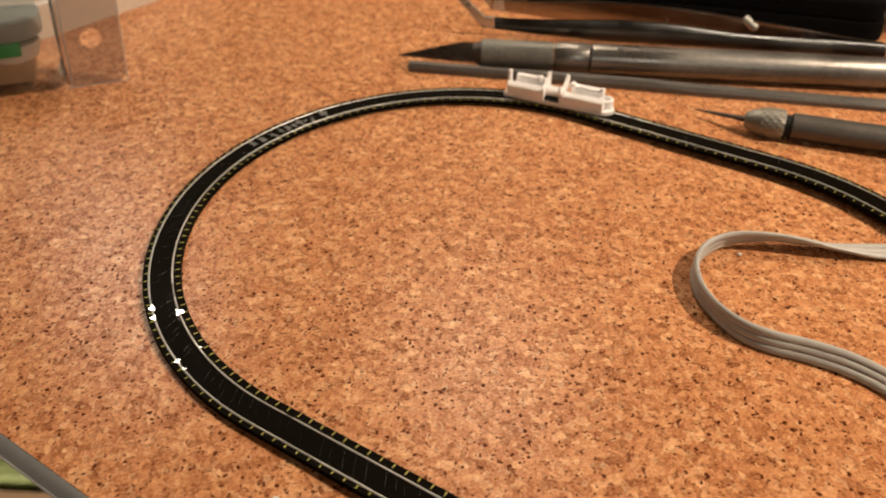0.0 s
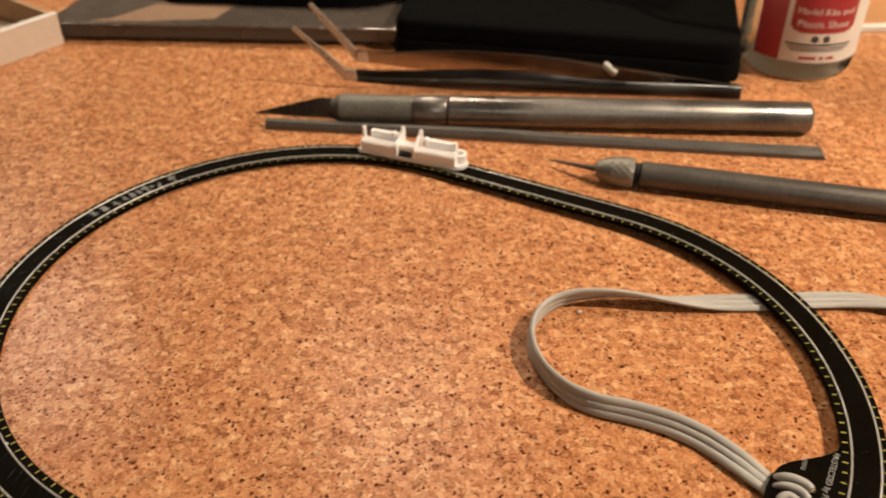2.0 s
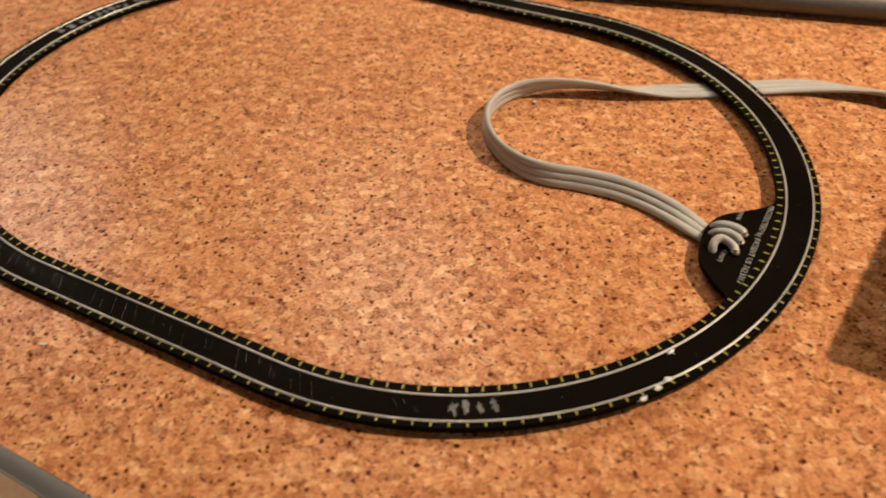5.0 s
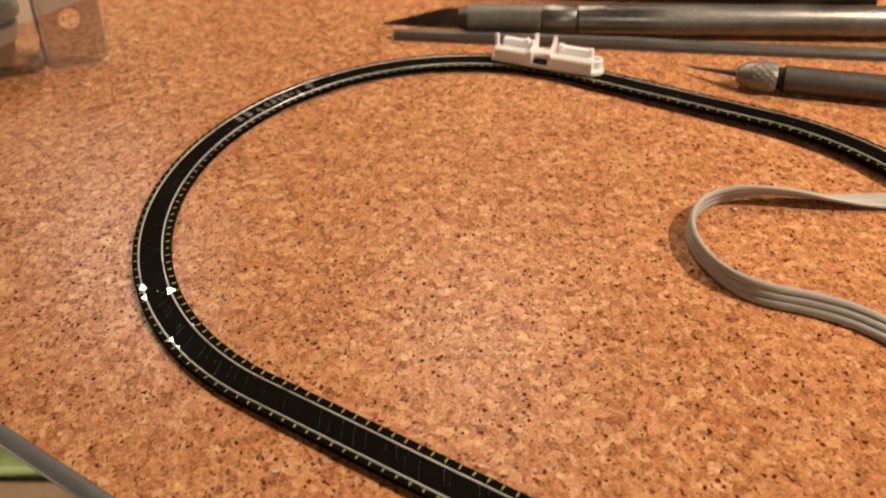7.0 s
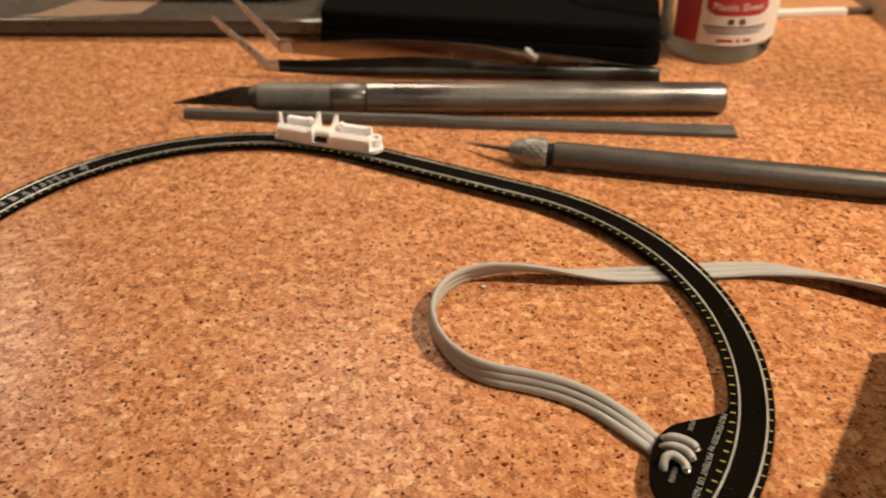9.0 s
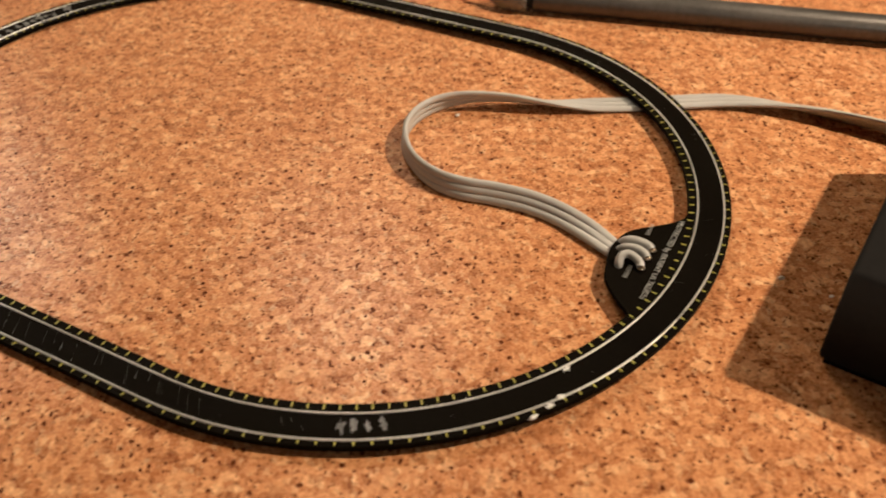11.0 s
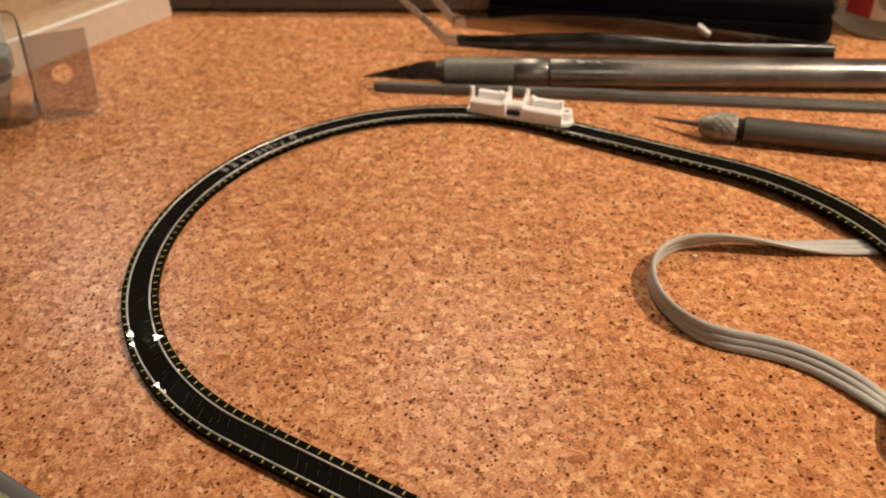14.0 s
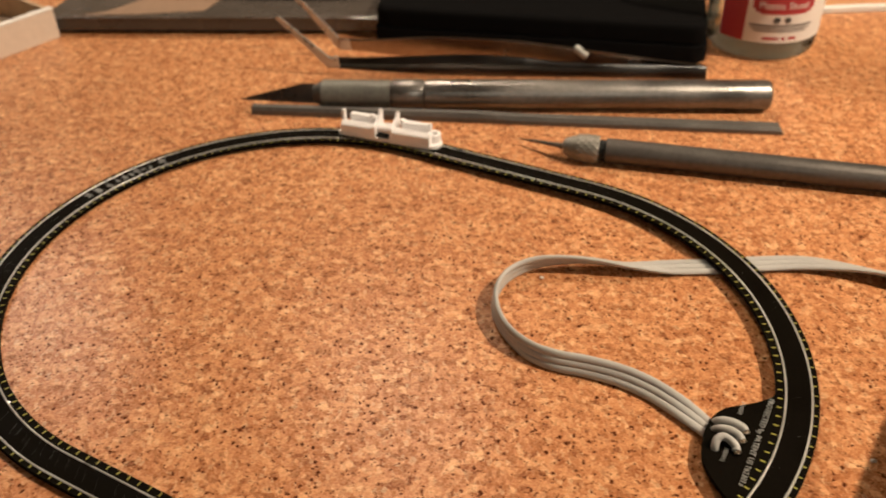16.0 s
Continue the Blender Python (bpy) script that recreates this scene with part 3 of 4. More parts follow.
# ---- hand tools ----
def craft_knife():
    k = thing("craft_knife", "steel craft knife with a pointed blade on the cork", "craft knife")
    start = Vector((9.9, 219.1, 4.0))
    way = (Vector((131.3, 206.6, 4.0)) - start).normalized()
    part("handle", lathe([(29.0, 3.5), (29.2, 4.0), (119.9, 4.0), (120.6, 3.8), (121.0, 3.3), (121.05, 0.8)], start, way, 40), STEEL, k, smooth=True)
    part("collar_ring", lathe([(20.2, 3.85), (20.4, 3.98), (28.3, 3.98), (28.5, 3.85)], start, way, 40), STEEL, k, smooth=True)
    part("groove", lathe([(19.6, 3.55), (29.4, 3.55)], start, way, 32), DARK_STEEL, k, smooth=True)
    bm = bmesh.new()
    turn = way.to_track_quat("Z", "Y").to_matrix()
    rows = []
    for i in range(41):
        d = 0.9 + 18.6 * i / 40
        ring = []
        for j in range(96):
            a = 2 * math.pi * j / 96
            cut = 0.07 * max(0.0, math.sin(30 * a + d * 2.6)) * max(0.0, math.sin(30 * a - d * 2.6)) if 0 < i < 40 else 0
            ring.append(bm.verts.new(start + turn @ Vector(((3.72 + cut * 2.2) * math.cos(a), (3.72 + cut * 2.2) * math.sin(a), d))))
        rows.append(ring)
    for a, b in zip(rows, rows[1:]):
        for j in range(96):
            bm.faces.new((a[j], a[(j + 1) % 96], b[(j + 1) % 96], b[j]))
    bm.faces.new(rows[0][::-1])
    bm.faces.new(rows[-1])
    part("knurled_grip", bm, KNURL, k, "worn grey knurled grip", smooth=True)
    part("chuck", lathe([(-1.6, 2.3), (0.2, 3.2), (0.95, 3.5)], start, way, 24), DARK_STEEL, k, smooth=True)
    # blade: thin, nearly upright, its edge to the cork
    side = Vector((-way.y, way.x, 0))
    shape = [(-1.2, -2.6), (-1.2, 2.7), (-4.4, 2.9), (-21.4, -1.6), (-21.5, -1.8), (-3.5, -2.6)]
    bm = bmesh.new()
    lean = Matrix.Rotation(radians(-48), 3, way)
    a = [bm.verts.new(start + way * x + lean @ (Vector((0, 0, z)) + side * 0.25)) for x, z in shape]
    b = [bm.verts.new(start + way * x + lean @ (Vector((0, 0, z)) - side * 0.25)) for x, z in shape]
    bm.faces.new(a)
    bm.faces.new(b[::-1])
    for i in range(len(shape)):
        j = (i + 1) % len(shape)
        bm.faces.new((a[i], b[i], b[j], a[j]))
    part("blade", bm, BLADE, k, "thin pointed steel blade")
    return k


craft_knife()


def pin_vise():
    v = thing("pin_vise", "grey steel pin vise holding a thin needle", "pin vise")
    start = Vector((80.4, 183.3, 3.15))
    way = (Vector((157.6, 159.7, 3.1)) - start).normalized()
    part("body", lathe([(0.9, 2.6), (1.2, 3.05), (98, 3.05), (100, 2.7)], start, way, 16), DARK_STEEL, v, "plain grey steel handle", smooth=True)
    part("neck", lathe([(-1.0, 2.5), (1.0, 2.5)], start, way, 20), BOXGREY, v)
    bm = bmesh.new()
    turn = way.to_track_quat("Z", "Y").to_matrix()
    prof = [(-9.3, 1.3), (-9.0, 1.8), (-7.6, 2.6), (-5.6, 3.2), (-3.6, 3.42), (-1.4, 3.42), (-0.5, 3.15)]
    fine = []
    for (d0, r0), (d1, r1) in zip(prof, prof[1:]):
        fine += [(d0 + (d1 - d0) * u / 6, r0 + (r1 - r0) * u / 6) for u in range(6)]
    rows = []
    for d, r in fine + [prof[-1]]:
        ring = []
        for j in range(80):
            a = 2 * math.pi * j / 80
            cut = 0.34 * max(0.0, math.sin(14 * a + d * 3.4)) * max(0.0, math.sin(14 * a - d * 3.4)) if d > -6.0 else 0
            ring.append(bm.verts.new(start + turn @ Vector(((r + cut) * math.cos(a), (r + cut) * math.sin(a), d))))
        rows.append(ring)
    for a, b in zip(rows, rows[1:]):
        for j in range(80):
            bm.faces.new((a[j], a[(j + 1) % 80], b[(j + 1) % 80], b[j]))
    bm.faces.new(rows[0][::-1])
    bm.faces.new(rows[-1])
    part("knurled_nose", bm, NOSE, v, "knurled tapered steel nose", smooth=True)
    tip = Vector((61.7, 193.6, 1.6)) - (start - way * 9)
    part("needle", lathe([(0, 0.75), (3, 0.55), (tip.length - 3, 0.32), (tip.length, 0.06)], start - way * 9.1, tip, 12), DARK_STEEL, v, smooth=True)
    return v


pin_vise()


def needle_file():
    f = thing("needle_file", "slim grey steel needle file lying beside the knife", "file")
    start, end = Vector((-8.5, 217.3, 0)), Vector((129.9, 194.0, 0))
    way = (end - start).normalized()
    long = (end - start).length

    def bar(d0, d1, w0, w1, h0, h1, cut=0.0):
        side = Vector((-way.y, way.x, 0))
        bm = bmesh.new()
        sec = lambda w, h: [(-w, 0.05), (w, 0.05), (w, h * 0.55), (w * 0.62, h), (-w * 0.62, h), (-w, h * 0.55)]
        a = [bm.verts.new(start + way * d0 + side * x + Vector((0, 0, z))) for x, z in sec(w0, h0)]
        b = [bm.verts.new(start + way * (d1 - cut * z) + side * x + Vector((0, 0, z))) for x, z in sec(w1, h1)]
        bm.faces.new(a[::-1])
        bm.faces.new(b)
        for k in range(6):
            bm.faces.new((a[k], a[(k + 1) % 6], b[(k + 1) % 6], b[k]))
        return bm

    part("toothed_end", bar(0, 62, 1.3, 1.45, 2.3, 2.5), FILED, f, "dark fine-toothed file end")
    part("shoulder", bar(62, 72, 1.45, 1.7, 2.5, 2.1), FILED, f)
    part("tang", bar(72, long, 1.7, 2.1, 2.1, 1.9, 0.6), FILED, f, "smooth grey flat tang")
    return f


needle_file()


def tweezers():
    z = thing("tweezers", "steel tweezers with upturned bent tips lying on their edge", "tweezers")

    def leg(points, name, mat, lean=0.0):
        """points: (x, y, low, high) along an upright strip that leans back."""
        pts = smooth_line([p[:3] for p in points], 5)
        tops = smooth_line([(p[0], p[1] + lean * (p[3] - p[2]), p[3]) for p in points], 5)
        bm, rings = bmesh.new(), []
        for k, (p, q) in enumerate(zip(pts, tops)):
            a, b = pts[max(k - 1, 0)], pts[min(k + 1, len(pts) - 1)]
            side = Vector((-(b - a).y, (b - a).x, 0)).normalized() * 0.45
            drop = Vector((0, 0, 0.3))
            rings.append([bm.verts.new(v) for v in (p + side, p - side, q - side - drop, q - side * 0.45, q + side * 0.45, q + side - drop)])
        for a, b in zip(rings, rings[1:]):
            for j in range(6):
                bm.faces.new((a[j], a[(j + 1) % 6], b[(j + 1) % 6], b[j]))
        bm.faces.new(rings[0][::-1])
        bm.faces.new(rings[-1])
        return part(name, bm, mat, z, smooth=True)

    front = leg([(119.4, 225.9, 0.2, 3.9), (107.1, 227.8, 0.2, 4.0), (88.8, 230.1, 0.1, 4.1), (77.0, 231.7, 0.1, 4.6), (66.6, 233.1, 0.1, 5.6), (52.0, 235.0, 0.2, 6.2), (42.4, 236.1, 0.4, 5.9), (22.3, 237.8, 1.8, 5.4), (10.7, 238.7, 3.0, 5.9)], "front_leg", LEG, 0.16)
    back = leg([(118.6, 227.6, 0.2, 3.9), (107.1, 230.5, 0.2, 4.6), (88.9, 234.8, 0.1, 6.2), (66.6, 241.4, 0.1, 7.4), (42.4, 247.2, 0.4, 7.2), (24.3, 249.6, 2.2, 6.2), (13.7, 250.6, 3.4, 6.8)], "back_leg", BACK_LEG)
    for holder, p0, p1 in ((front, (11.4, 238.6, 4.7), (-2.3, 242.0, 17.3)), (back, (14.4, 250.5, 4.9), (1.4, 255.5, 19.0))):
        bm = bmesh.new()
        a, b = Vector(p0), Vector(p1)
        pts = smooth_line([a + Vector((3, -0.3, -0.1)), a, a + (b - a) * 0.25, a + (b - a) * 0.6, b], 4)
        rings, n = [], len(pts)
        for k, p in enumerate(pts):
            u = k / (n - 1)
            q0, q1 = pts[max(k - 1, 0)], pts[min(k + 1, n - 1)]
            way = (q1 - q0).normalized()
            side = way.cross(Vector((0.2, 1, 0))).normalized()
            w, d = 1.6 * (1 - u) + 0.55 * u, 0.5 * (1 - u) + 0.3 * u
            thick = way.cross(side).normalized()
            rings.append([bm.verts.new(p + side * (w * i) + thick * (d * j)) for i, j in ((1, 1), (-1, 1), (-1, -1), (1, -1))])
        for r0, r1 in zip(rings, rings[1:]):
            for j in range(4):
                bm.faces.new((r0[j], r0[(j + 1) % 4], r1[(j + 1) % 4], r1[j]))
        bm.faces.new(rings[0][::-1])
        bm.faces.new(rings[-1])
        part("bent_tip", bm, TIP, holder, "fine upturned steel tip", smooth=True)
    part("guide_pin", lathe([(0, 0.7), (0.25, 1.2), (4.2, 1.2), (4.6, 0.7)], (83.2, 237.2, 6.5), (0.75, -0.45, -0.48), 14), RAIL, z, "bright guide pin between the legs", smooth=True)
    return z


tweezers()

# ---- things along the back ----
def rounded(outline, r, per=5):
    """An outline with its corners rounded."""
    out, n = [], len(outline)
    for k in range(n):
        p, q, s = (Vector(outline[(k + j) % n]) for j in (-1, 0, 1))
        a, b = q + (p - q).normalized() * r, q + (s - q).normalized() * r
        for i in range(per + 1):
            u = i / per
            out.append(tuple(a * (1 - u) ** 2 + q * 2 * u * (1 - u) + b * u ** 2))
    return out


pouch = thing("black_case", "flat black cloth-covered case lying behind the tweezers", "case")
CASE_OUT = [(122.4, 235.9), (24.2, 261.6), (56.8, 410.0), (163.0, 386.7)]
part("lower_shell", prism(rounded(CASE_OUT, 5), 0.0, 5.2, bevel=0.8), CASE, pouch, smooth=True)
part("upper_shell", prism(rounded([(121.8, 236.6), (24.8, 262.1), (57.2, 409.3), (162.4, 386.2)], 5), 5.8, 11.5, bevel=2.0, segments=4), CASE, pouch, smooth=True)
part("seam", prism(rounded([(120.6, 237.9), (26.4, 262.8), (58.3, 407.8), (160.9, 385.2)], 5), 5.15, 5.85), BOXGREY, pouch)

slab = thing("smoked_plate", "dark glossy smoked plate with a grey edge raised off the cork", "plate")
PLATE_OUT = [(-83.8, 279.2), (58.6, 263.6), (77.6, 421.0), (-44.2, 434.0)]
part("top_sheet", prism(rounded(PLATE_OUT, 2.0), 5.5, 6.0, bevel=0.2), PLATE, slab)
part("edge_band", prism(rounded([(-83.6, 279.6), (58.4, 263.9), (77.4, 420.8), (-44.1, 433.8)], 2.0), 1.6, 5.49), BAND, slab, "dull grey edge")
for x, y in ((-71.5, 289.9), (48.5, 277.5), (58.9, 405.5), (-33.8, 414.5)):
    part("foot", lathe([(0, 3), (1.6, 3)], (x, y, 0), (0, 0, 1), 16), BOXGREY, slab, "small dark rubber foot")
for x in (-74.5, -71.0):
    part("printed_bars", box(bmesh.new(), (x, 284.6, 6.0), (x + 2.4, 285.5, 6.03)), INK, slab, "tiny dark unreadable print")

# added tan sheet, shaped like the reflection that crosses the glossy plate
paper = thing("tan_reflection_sheet", "thin tan sheet standing in for a reflection in the smoked plate", "paper")
part("sheet", prism([(-70.5, 279.6), (-63.0, 282.0), (-46.0, 299.0), (-30.0, 330.0), (-10.0, 330.0), (-31.0, 279.0), (-52.0, 278.2)], 6.02, 6.12), TAN, paper)
lump = thing("black_pouch", "soft black pouch lying on the smoked plate", "pouch")
part("body", prism(rounded([(-52.0, 294.0), (14.0, 284.5), (48.0, 300.0), (62.0, 400.0), (-20.0, 412.0), (-46.0, 340.0)], 8), 6.32, 14.0, bevel=3.0, segments=5), CASE, lump, smooth=True)

tray = thing("shallow_tray", "shallow cream card tray with a white rim", "tray")
T0, T1 = Vector((-104.7, 245.6, 0)), Vector((-79.4, 275.5, 0))
along = (T1 - T0).normalized()
out_way = Vector((-along.y, along.x, 0))
TRAY = Matrix.Translation(T1) @ Matrix(((-along.x, out_way.x, 0, 0), (-along.y, out_way.y, 0, 0), (0, 0, 1, 0), (0, 0, 0, 1)))
near_wall = part("near_wall", box(bmesh.new(), (-2, 0, 0), (190, 1.2, 9.2), TRAY), CREAM, tray)
part("rim", box(bmesh.new(), (-2.2, -0.3, 9.2), (190.2, 2.0, 10.0), TRAY, 0.3), PAPER, near_wall, "bright white rim")
part("tray_floor", box(bmesh.new(), (-2, 1.25, 0), (190, 40, 1.0), TRAY), KRAFT, tray, "brown card floor")
far_wall = part("far_wall", box(bmesh.new(), (-2, 40.1, 0), (190, 41.3, 9.2), TRAY), KRAFT, tray)
part("rim", box(bmesh.new(), (-2.2, 39.4, 9.2), (190.2, 42.2, 10.0), TRAY, 0.3), PAPER, far_wall, "bright white rim")
part("end_wall", box(bmesh.new(), (-2, 1.25, 1.05), (-0.8, 40, 9.2), TRAY), KRAFT, tray)

# ---- blister pack ----
pack = thing("blister_pack", "clear plastic blister pack with a green part inside", "blister pack")
P0 = Vector((-81.5, 210.0, 0.15))
px = Vector((-0.945, -0.327, 0)).normalized()
py = Vector((0.072, 0.025, 0.997)).normalized()
pz = px.cross(py).normalized()
PACK = Matrix(((px.x, py.x, pz.x, P0.x), (px.y, py.y, pz.y, P0.y), (px.z, py.z, pz.z, P0.z), (0, 0, 0, 1)))


def holed_sheet(w, h, cx, cy, r, t):
    """A sheet with a round hang hole."""
    bm = bmesh.new()
    inner, outer = [], []
    for k in range(32):
        a = 2 * math.pi * k / 32
        c, s = math.cos(a), math.sin(a)
        reach = min((w - cx) / c if c > 1e-6 else 1e9, -cx / c if c < -1e-6 else 1e9, (h - cy) / s if s > 1e-6 else 1e9, -cy / s if s < -1e-6 else 1e9)
        inner.append((cx + r * c, cy + r * s))
        outer.append((cx + reach * c, cy + reach * s))
    for k in range(32):
        j = (k + 1) % 32
        quad = [inner[k], outer[k], outer[j], inner[j]]
        bm.faces.new([bm.verts.new((x, y, t)) for x, y in quad])
    bmesh.ops.remove_doubles(bm, verts=bm.verts, dist=0.001)
    bm.transform(PACK)
    return bm


part("flange", holed_sheet(15.0, 23.6, 7.4, 12.5, 2.6, 0.0), SMOKY, pack, "clear hanging flap with a round hole")
for lo, hi in (((-0.15, 0, -0.15), (0.2, 23.6, 0.25)), ((0.2, -0.1, -0.2), (15, 0.35, 0.3)), ((13.4, 0.4, -0.1), (13.9, 24.5, 0.2))):
    bm = bmesh.new()
    bm.faces.new([bm.verts.new(PACK @ Vector((x, y, -0.2))) for x, y in ((lo[0], lo[1]), (hi[0], lo[1]), (hi[0], hi[1]), (lo[0], hi[1]))])
    part("flange_edge", bm, CLEAR_EDGE, pack, "bright folded plastic edge")
dome_bm = bmesh.new()
prev = None
for inset, deep in ((0, 0.0), (0.5, 3.0), (1.0, 9.0), (1.8, 14.0), (3.4, 16.0), (7.0, 17.0)):
    ring = [dome_bm.verts.new((x, y, deep)) for x, y in rounded([(14.6 + inset, 0.3 + inset), (80 - inset, 0.3 + inset), (80 - inset, 28.0 - inset), (14.6 + inset, 28.0 - inset)], 3.5, 5)]
    if prev:
        for k in range(len(ring)):
            j = (k + 1) % len(ring)
            dome_bm.faces.new((prev[k], prev[j], ring[j], ring[k]))
    else:
        dome_bm.faces.new(ring)
    prev = ring
dome_bm.faces.new(prev)
dome_bm.transform(PACK)
part("dome", dome_bm, CLEAR, pack, "clear moulded dome", smooth=True)
insert = thing("boxed_part", "grey drum, green moulding and brown base inside a blister", "model part")
part("base_block", box(bmesh.new(), (22.5, 1.4, 3.0), (66, 7.2, 13.0), PACK, 0.7), KRAFT, insert, "brown card base")
part("cup", lathe([(0, 6.6), (3.6, 7.4), (4.2, 7.2)], PACK @ Vector((27.5, 7.3, 9.0)), py, 32), PAPER, insert, "pale glossy cup", smooth=True)
part("green_piece", box(bmesh.new(), (24.2, 9.2, 1.4), (52, 13.0, 4.6), PACK, 0.5), GREEN, insert, "bright green plastic piece")
part("grey_drum", lathe([(0, 8.0), (0.5, 8.6), (5.0, 8.6), (5.6, 8.0)], PACK @ Vector((27.6, 13.1, 9.6)), py, 36), DRUM, insert, "grey-blue drum", smooth=True)
part("paper_insert", box(bmesh.new(), (20, 17.6, 12.5), (76, 26.0, 13.0), PACK), PAPER, insert, "pale card insert")

# ---- glue bottle ----
bottle = thing("glue_bottle", "small glass bottle with a red and white label", "bottle")
BC = Vector((143.3, 251.2, 0))
part("glass", lathe([(0.3, 11), (0, 13.7), (0.6, 15.2), (2.2, 16.2), (5, 16.4), (46, 16.4), (50, 14.5), (54, 9), (60, 8.5)], BC, (0, 0, 1), 48), GLASS, bottle, "thick clear glass", smooth=True)
part("liquid", lathe([(2.2, 13.2), (3.5, 14.8), (40, 14.8)], BC, (0, 0, 1), 40), clear_material("pale_liquid", (0.97, 0.96, 0.88), 0.05, 0.14), bottle, "clear pale liquid", smooth=True)
part("cap", lathe([(60.1, 9.8), (74, 9.6), (75, 8.8)], BC, (0, 0, 1), 32), BOXGREY, bottle, "dark cap")


def wrap(a0, a1, z0, z1, r, name, mat, label="", under=None):
    """A label bent round the bottle between two angles in degrees."""
    bm, n = bmesh.new(), max(3, int(abs(a1 - a0) / 4))
    cols = []
    for k in range(n + 1):
        a = radians(a0 + (a1 - a0) * k / n)
        cols.append([bm.verts.new(BC + Vector((rr * math.cos(a), rr * math.sin(a), z))) for rr, z in ((r, z0), (r, z1), (r - 0.1, z1), (r - 0.1, z0))])
    for p, q in zip(cols, cols[1:]):
        for j in range(4):
            bm.faces.new((p[j], p[(j + 1) % 4], q[(j + 1) % 4], q[j]))
    bm.faces.new(cols[0])
    bm.faces.new(cols[-1][::-1])
    return part(name, bm, mat, under or bottle, label)


paper_label = wrap(203, 332, 6.2, 40, 16.54, "label_paper", PAPER, "white paper label")
wrap(204, 231, 6.25, 39.9, 16.62, "red_band", RED, "deep red printed band", paper_label)
for lo, hi, z0, z1 in ((236, 299, 16.2, 26), (239, 296, 15.3, 16.2), (244, 291, 14.8, 15.3)):
    wrap(lo, hi, z0, z1, 16.62, "red_panel", RED, "red panel with white lettering", paper_label)
wrap(235, 300, 11.2, 11.7, 16.62, "print_line", INK, "", paper_label)
wrap(237, 298, 10.4, 10.75, 16.62, "print_line", INK, "", paper_label)
wrap(240, 294, 9.6, 9.95, 16.62, "print_line", INK, "", paper_label)
for lo, hi in ((250, 266), (269, 273), (276, 284)):
    wrap(lo, hi, 7.2, 8.0, 16.62, "red_print", RED, "", paper_label)
for ang in (261, 272):
    for half, z0, z1 in ((2.2, 12.2, 14.0), (3.2, 12.6, 13.6)):
        wrap(ang - half, ang + half, z0, z1, 16.62 + half * 0.01, "warning_mark", INK, "small dark round mark", paper_label)


def bent_text(body, size, angle, z):
    """Lettering bent round the bottle, middle at the angle."""
    ob = lettering("label_text", body, size, Matrix(), PAPER, paper_label, "white lettering", "CENTER")
    for v in ob.data.vertices:
        x, y, h = v.co * 1000
        a = radians(angle) + x / 16.7
        r = 16.68 + h
        v.co = (BC + Vector((r * math.cos(a), r * math.sin(a), z + y))) * 0.001
    return ob


bent_text("Model Kits and", 2.6, 267, 20.0)
bent_text("Plastic Sheet", 2.9, 267, 16.4)

# ---- right-hand things ----
unit = thing("dark_box", "low dark grey plastic box standing beside the track", "box")
D0, D1 = Vector((103.2, 69.8, 0)), Vector((136.6, 112.6, 0))
dx = (D1 - D0).normalized()
dy = Vector((dx.y, -dx.x, 0))
DBOX = Matrix.Translation(D1) @ Matrix(((-dx.x, dy.x, 0, 0), (-dx.y, dy.y, 0, 0), (0, 0, 1, 0), (0, 0, 0, 1)))
part("body", box(bmesh.new(), (0, 0, 1.0), (54.3, 60, 17.2), DBOX, 0.9, 3), BOXDARK, unit, smooth=True)
part("base", box(bmesh.new(), (0.8, 0.8, 0), (53.4, 59, 1.1), DBOX), CASE, unit)
part("screw", lathe([(0, 1.0), (0.5, 0.9)], DBOX @ Vector((5, 0.1, 4)), DBOX.to_3x3() @ Vector((0, -1, 0)), 12), CHROME, unit, "tiny bright screw")

card = thing("mint_box", "pale mint green box with brown card sides", "box")
part("body", prism([(202.5, 290.6), (206.2, 237.4), (305.5, 220.3), (322.3, 372.5), (204.8, 367.8)], 0, 7.6), KRAFT, card, "brown card side")
part("lid_or_highlight", prism([(206.6, 290.8), (210.0, 240.9), (304.6, 223.6), (321.2, 371.3), (209.0, 366.8)], 7.61, 8.2), GREENCARD, card, "mint green top")
rod = thing("dark_rod", "thin dark rod lying on the cork", "rod")
part("shaft", lathe([(0, 0.5), (0.5, 1.1), (60, 1.1)], (192.5, 222.0, 1.1), (1, -0.02, 0), 16), DARK_STEEL, rod, smooth=True)
strip = thing("pale_strip", "pale grey strip along the back of the cork", "strip")
part("rail", box(bmesh.new(), (160.0, 270.4, 0), (194.6, 273.2, 2.0), Matrix(), 0.3), PAPER, strip)
part("dark_end", box(bmesh.new(), (194.7, 270.6, 0), (203.2, 273.0, 1.8), Matrix(), 0.3), WOOD, strip, "dark brown end")
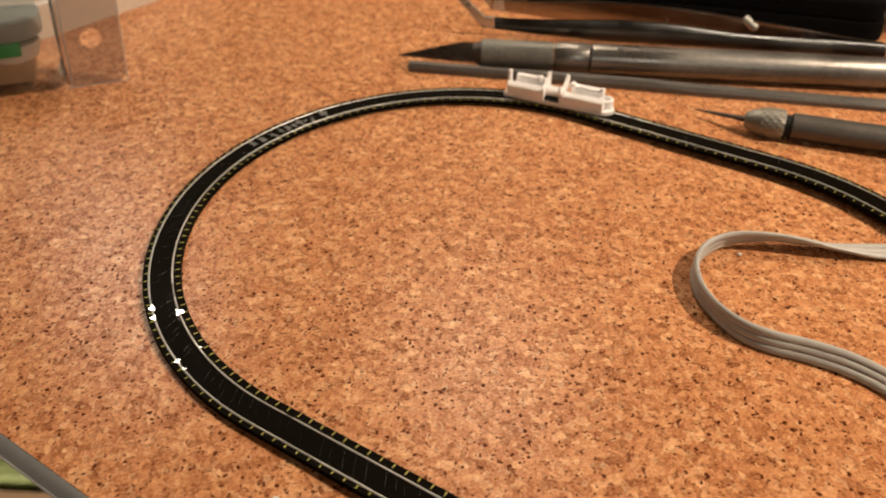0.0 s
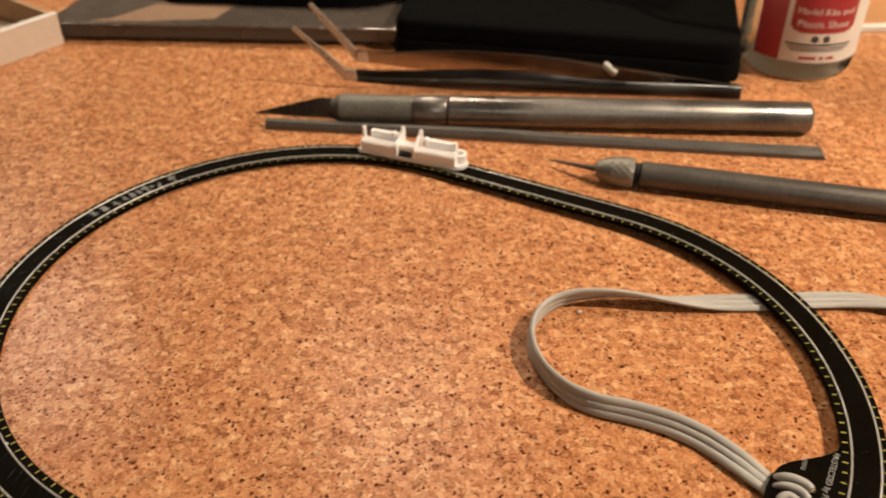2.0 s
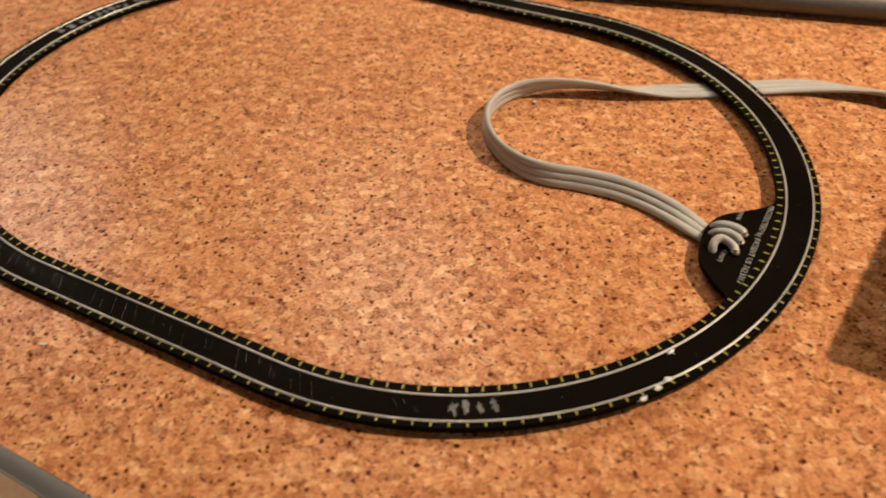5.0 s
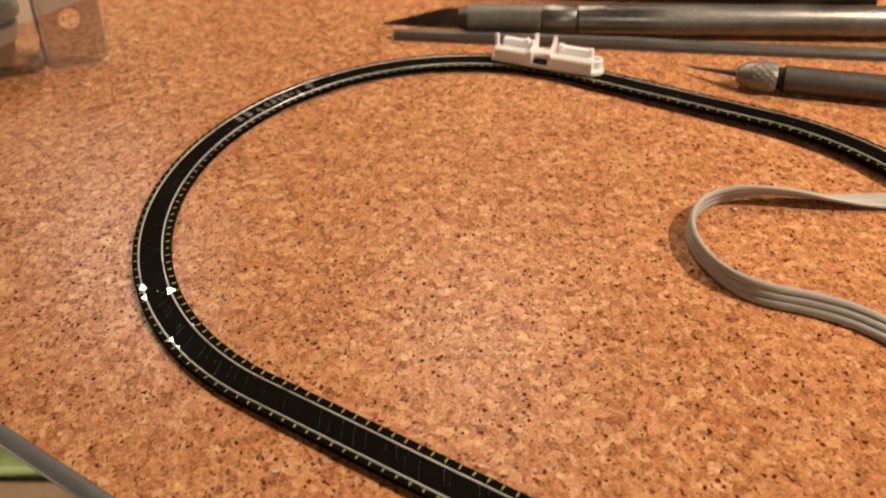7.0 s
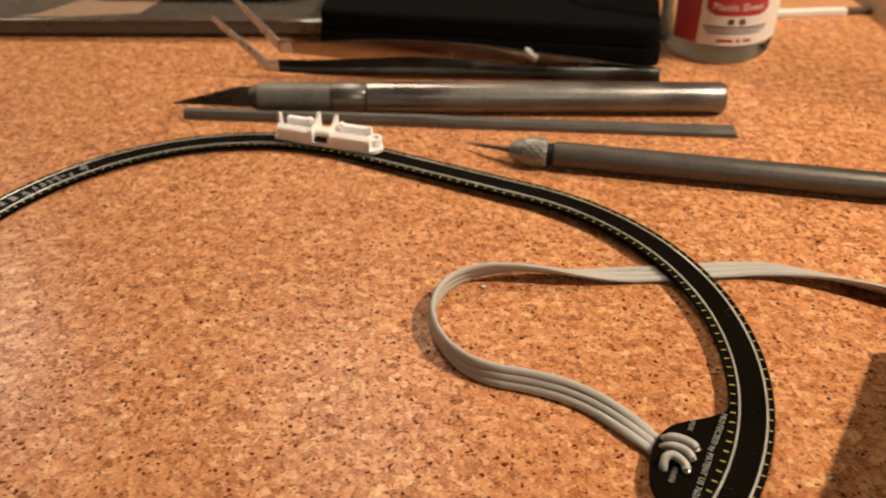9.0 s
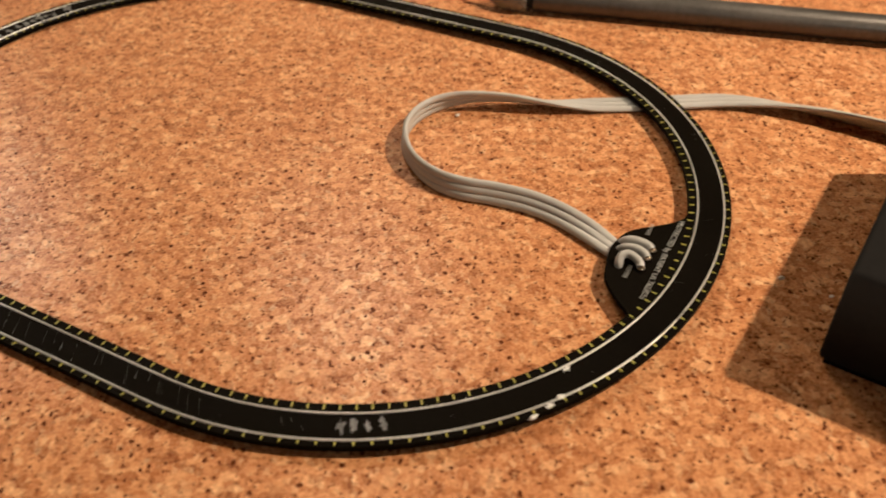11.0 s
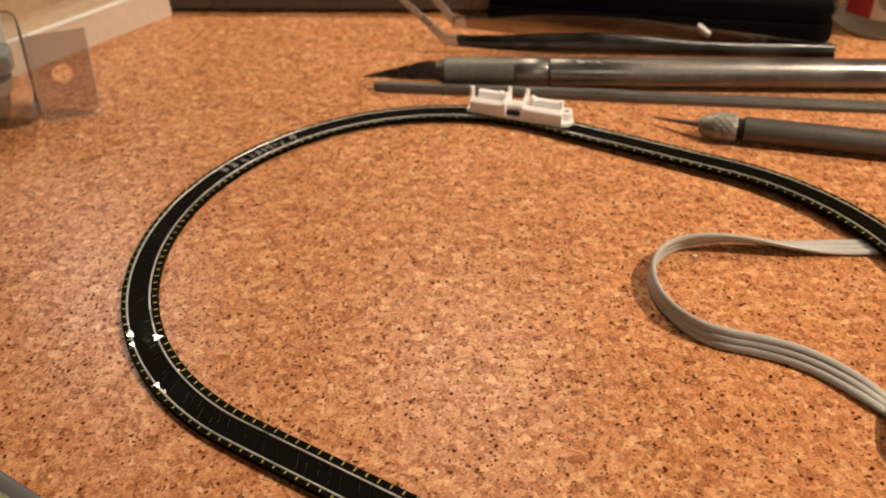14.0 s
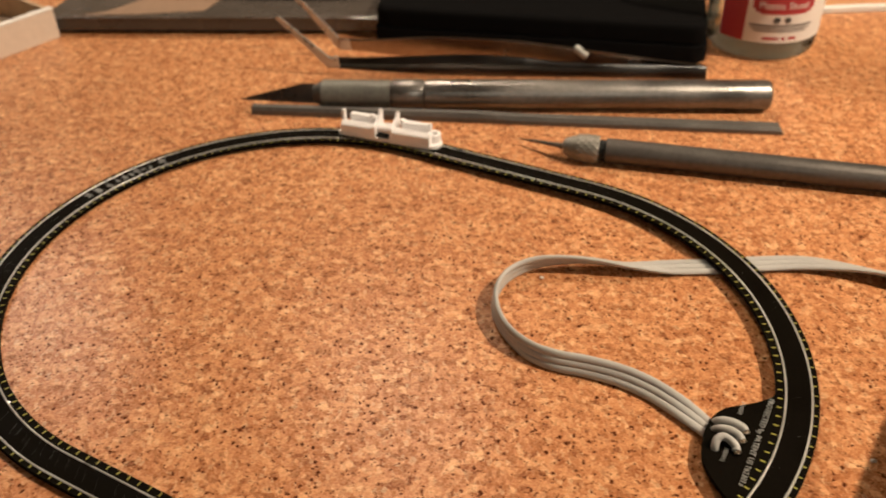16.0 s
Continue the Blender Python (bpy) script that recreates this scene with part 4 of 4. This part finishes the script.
part("back_panel", box(bmesh.new(), (160.0, 273.4, 0), (201.0, 333.5, 1.6), Matrix(), 0.3), ORANGE_WOOD, strip)

for x, y, size in ((104.9, 87.1, 0.5), (59.4, 138.1, 0.45), (-19.9, 80.2, 0.4), (111.0, 82.6, 0.35)):
    bm = bmesh.new()
    bmesh.ops.create_icosphere(bm, subdivisions=1, radius=size, matrix=Matrix.Translation((x, y, size * 0.5)) @ Matrix.Diagonal((1.3, 0.8, 0.6, 1)))
    for v in bm.verts:
        v.co += Vector((rng.uniform(-1, 1), rng.uniform(-1, 1), rng.uniform(-0.3, 0.5))) * size * 0.25
    crumb = part("crumb", bm, PAPER)
    tagged(crumb, "tiny white crumb lying on the cork", "crumb", "crumbs on the cork")

# ---- below the board's edge ----
carton = thing("cardboard_box", "brown cardboard box standing on the floor below the bench", "box")
part("body", prism([(-246.7, 370.5), (-430, 378), (-430, 180), (-92, 180)], -740, -392, bevel=2), KRAFT, carton)
part("top_flap", prism([(-247.5, 369), (-429, 376.5), (-429, 181), (-94, 181)], -391.8, -389), KRAFT, carton)
for y0, y1, high in ((383.5, 410.0, -390), (424.0, 470.0, -394)):
    pale = thing("green_carton", "pale green carton standing behind the cardboard box", "carton", "green cartons below the bench")
    part("body", box(bmesh.new(), (-430, y0, -740), (-262, y1, high), Matrix(), 4.0, 3), LEAF, pale)
    part("lid_edge", box(bmesh.new(), (-428, y0 + 6, high + 0.1), (-264, y0 + 14, high + 1.5), Matrix(), 0.5), LEAF, pale)
jar = thing("white_jar", "small glossy white jar beside the green carton", "jar")
part("jar_body", lathe([(0, 7), (345, 7), (350, 5.5)], (-252.5, 385, -740), (0, 0, 1), 24), PAPER, jar, smooth=True)
tin = thing("steel_tin", "grey steel tin with a white highlight disc beside the cardboard box", "tin")
part("tin_body", lathe([(0, 30), (338, 30), (343, 27)], (-172, 320, -740), (0, 0, 1), 32), CHROME, tin, smooth=True)
# white disc put where the tin's highlight falls
part("lid_or_highlight", lathe([(0, 11), (8, 11), (9, 9.5)], (-190, 329, -397), (0, 0, 1), 24), PAPER, tin, "white disc for the highlight on the tin", smooth=True)
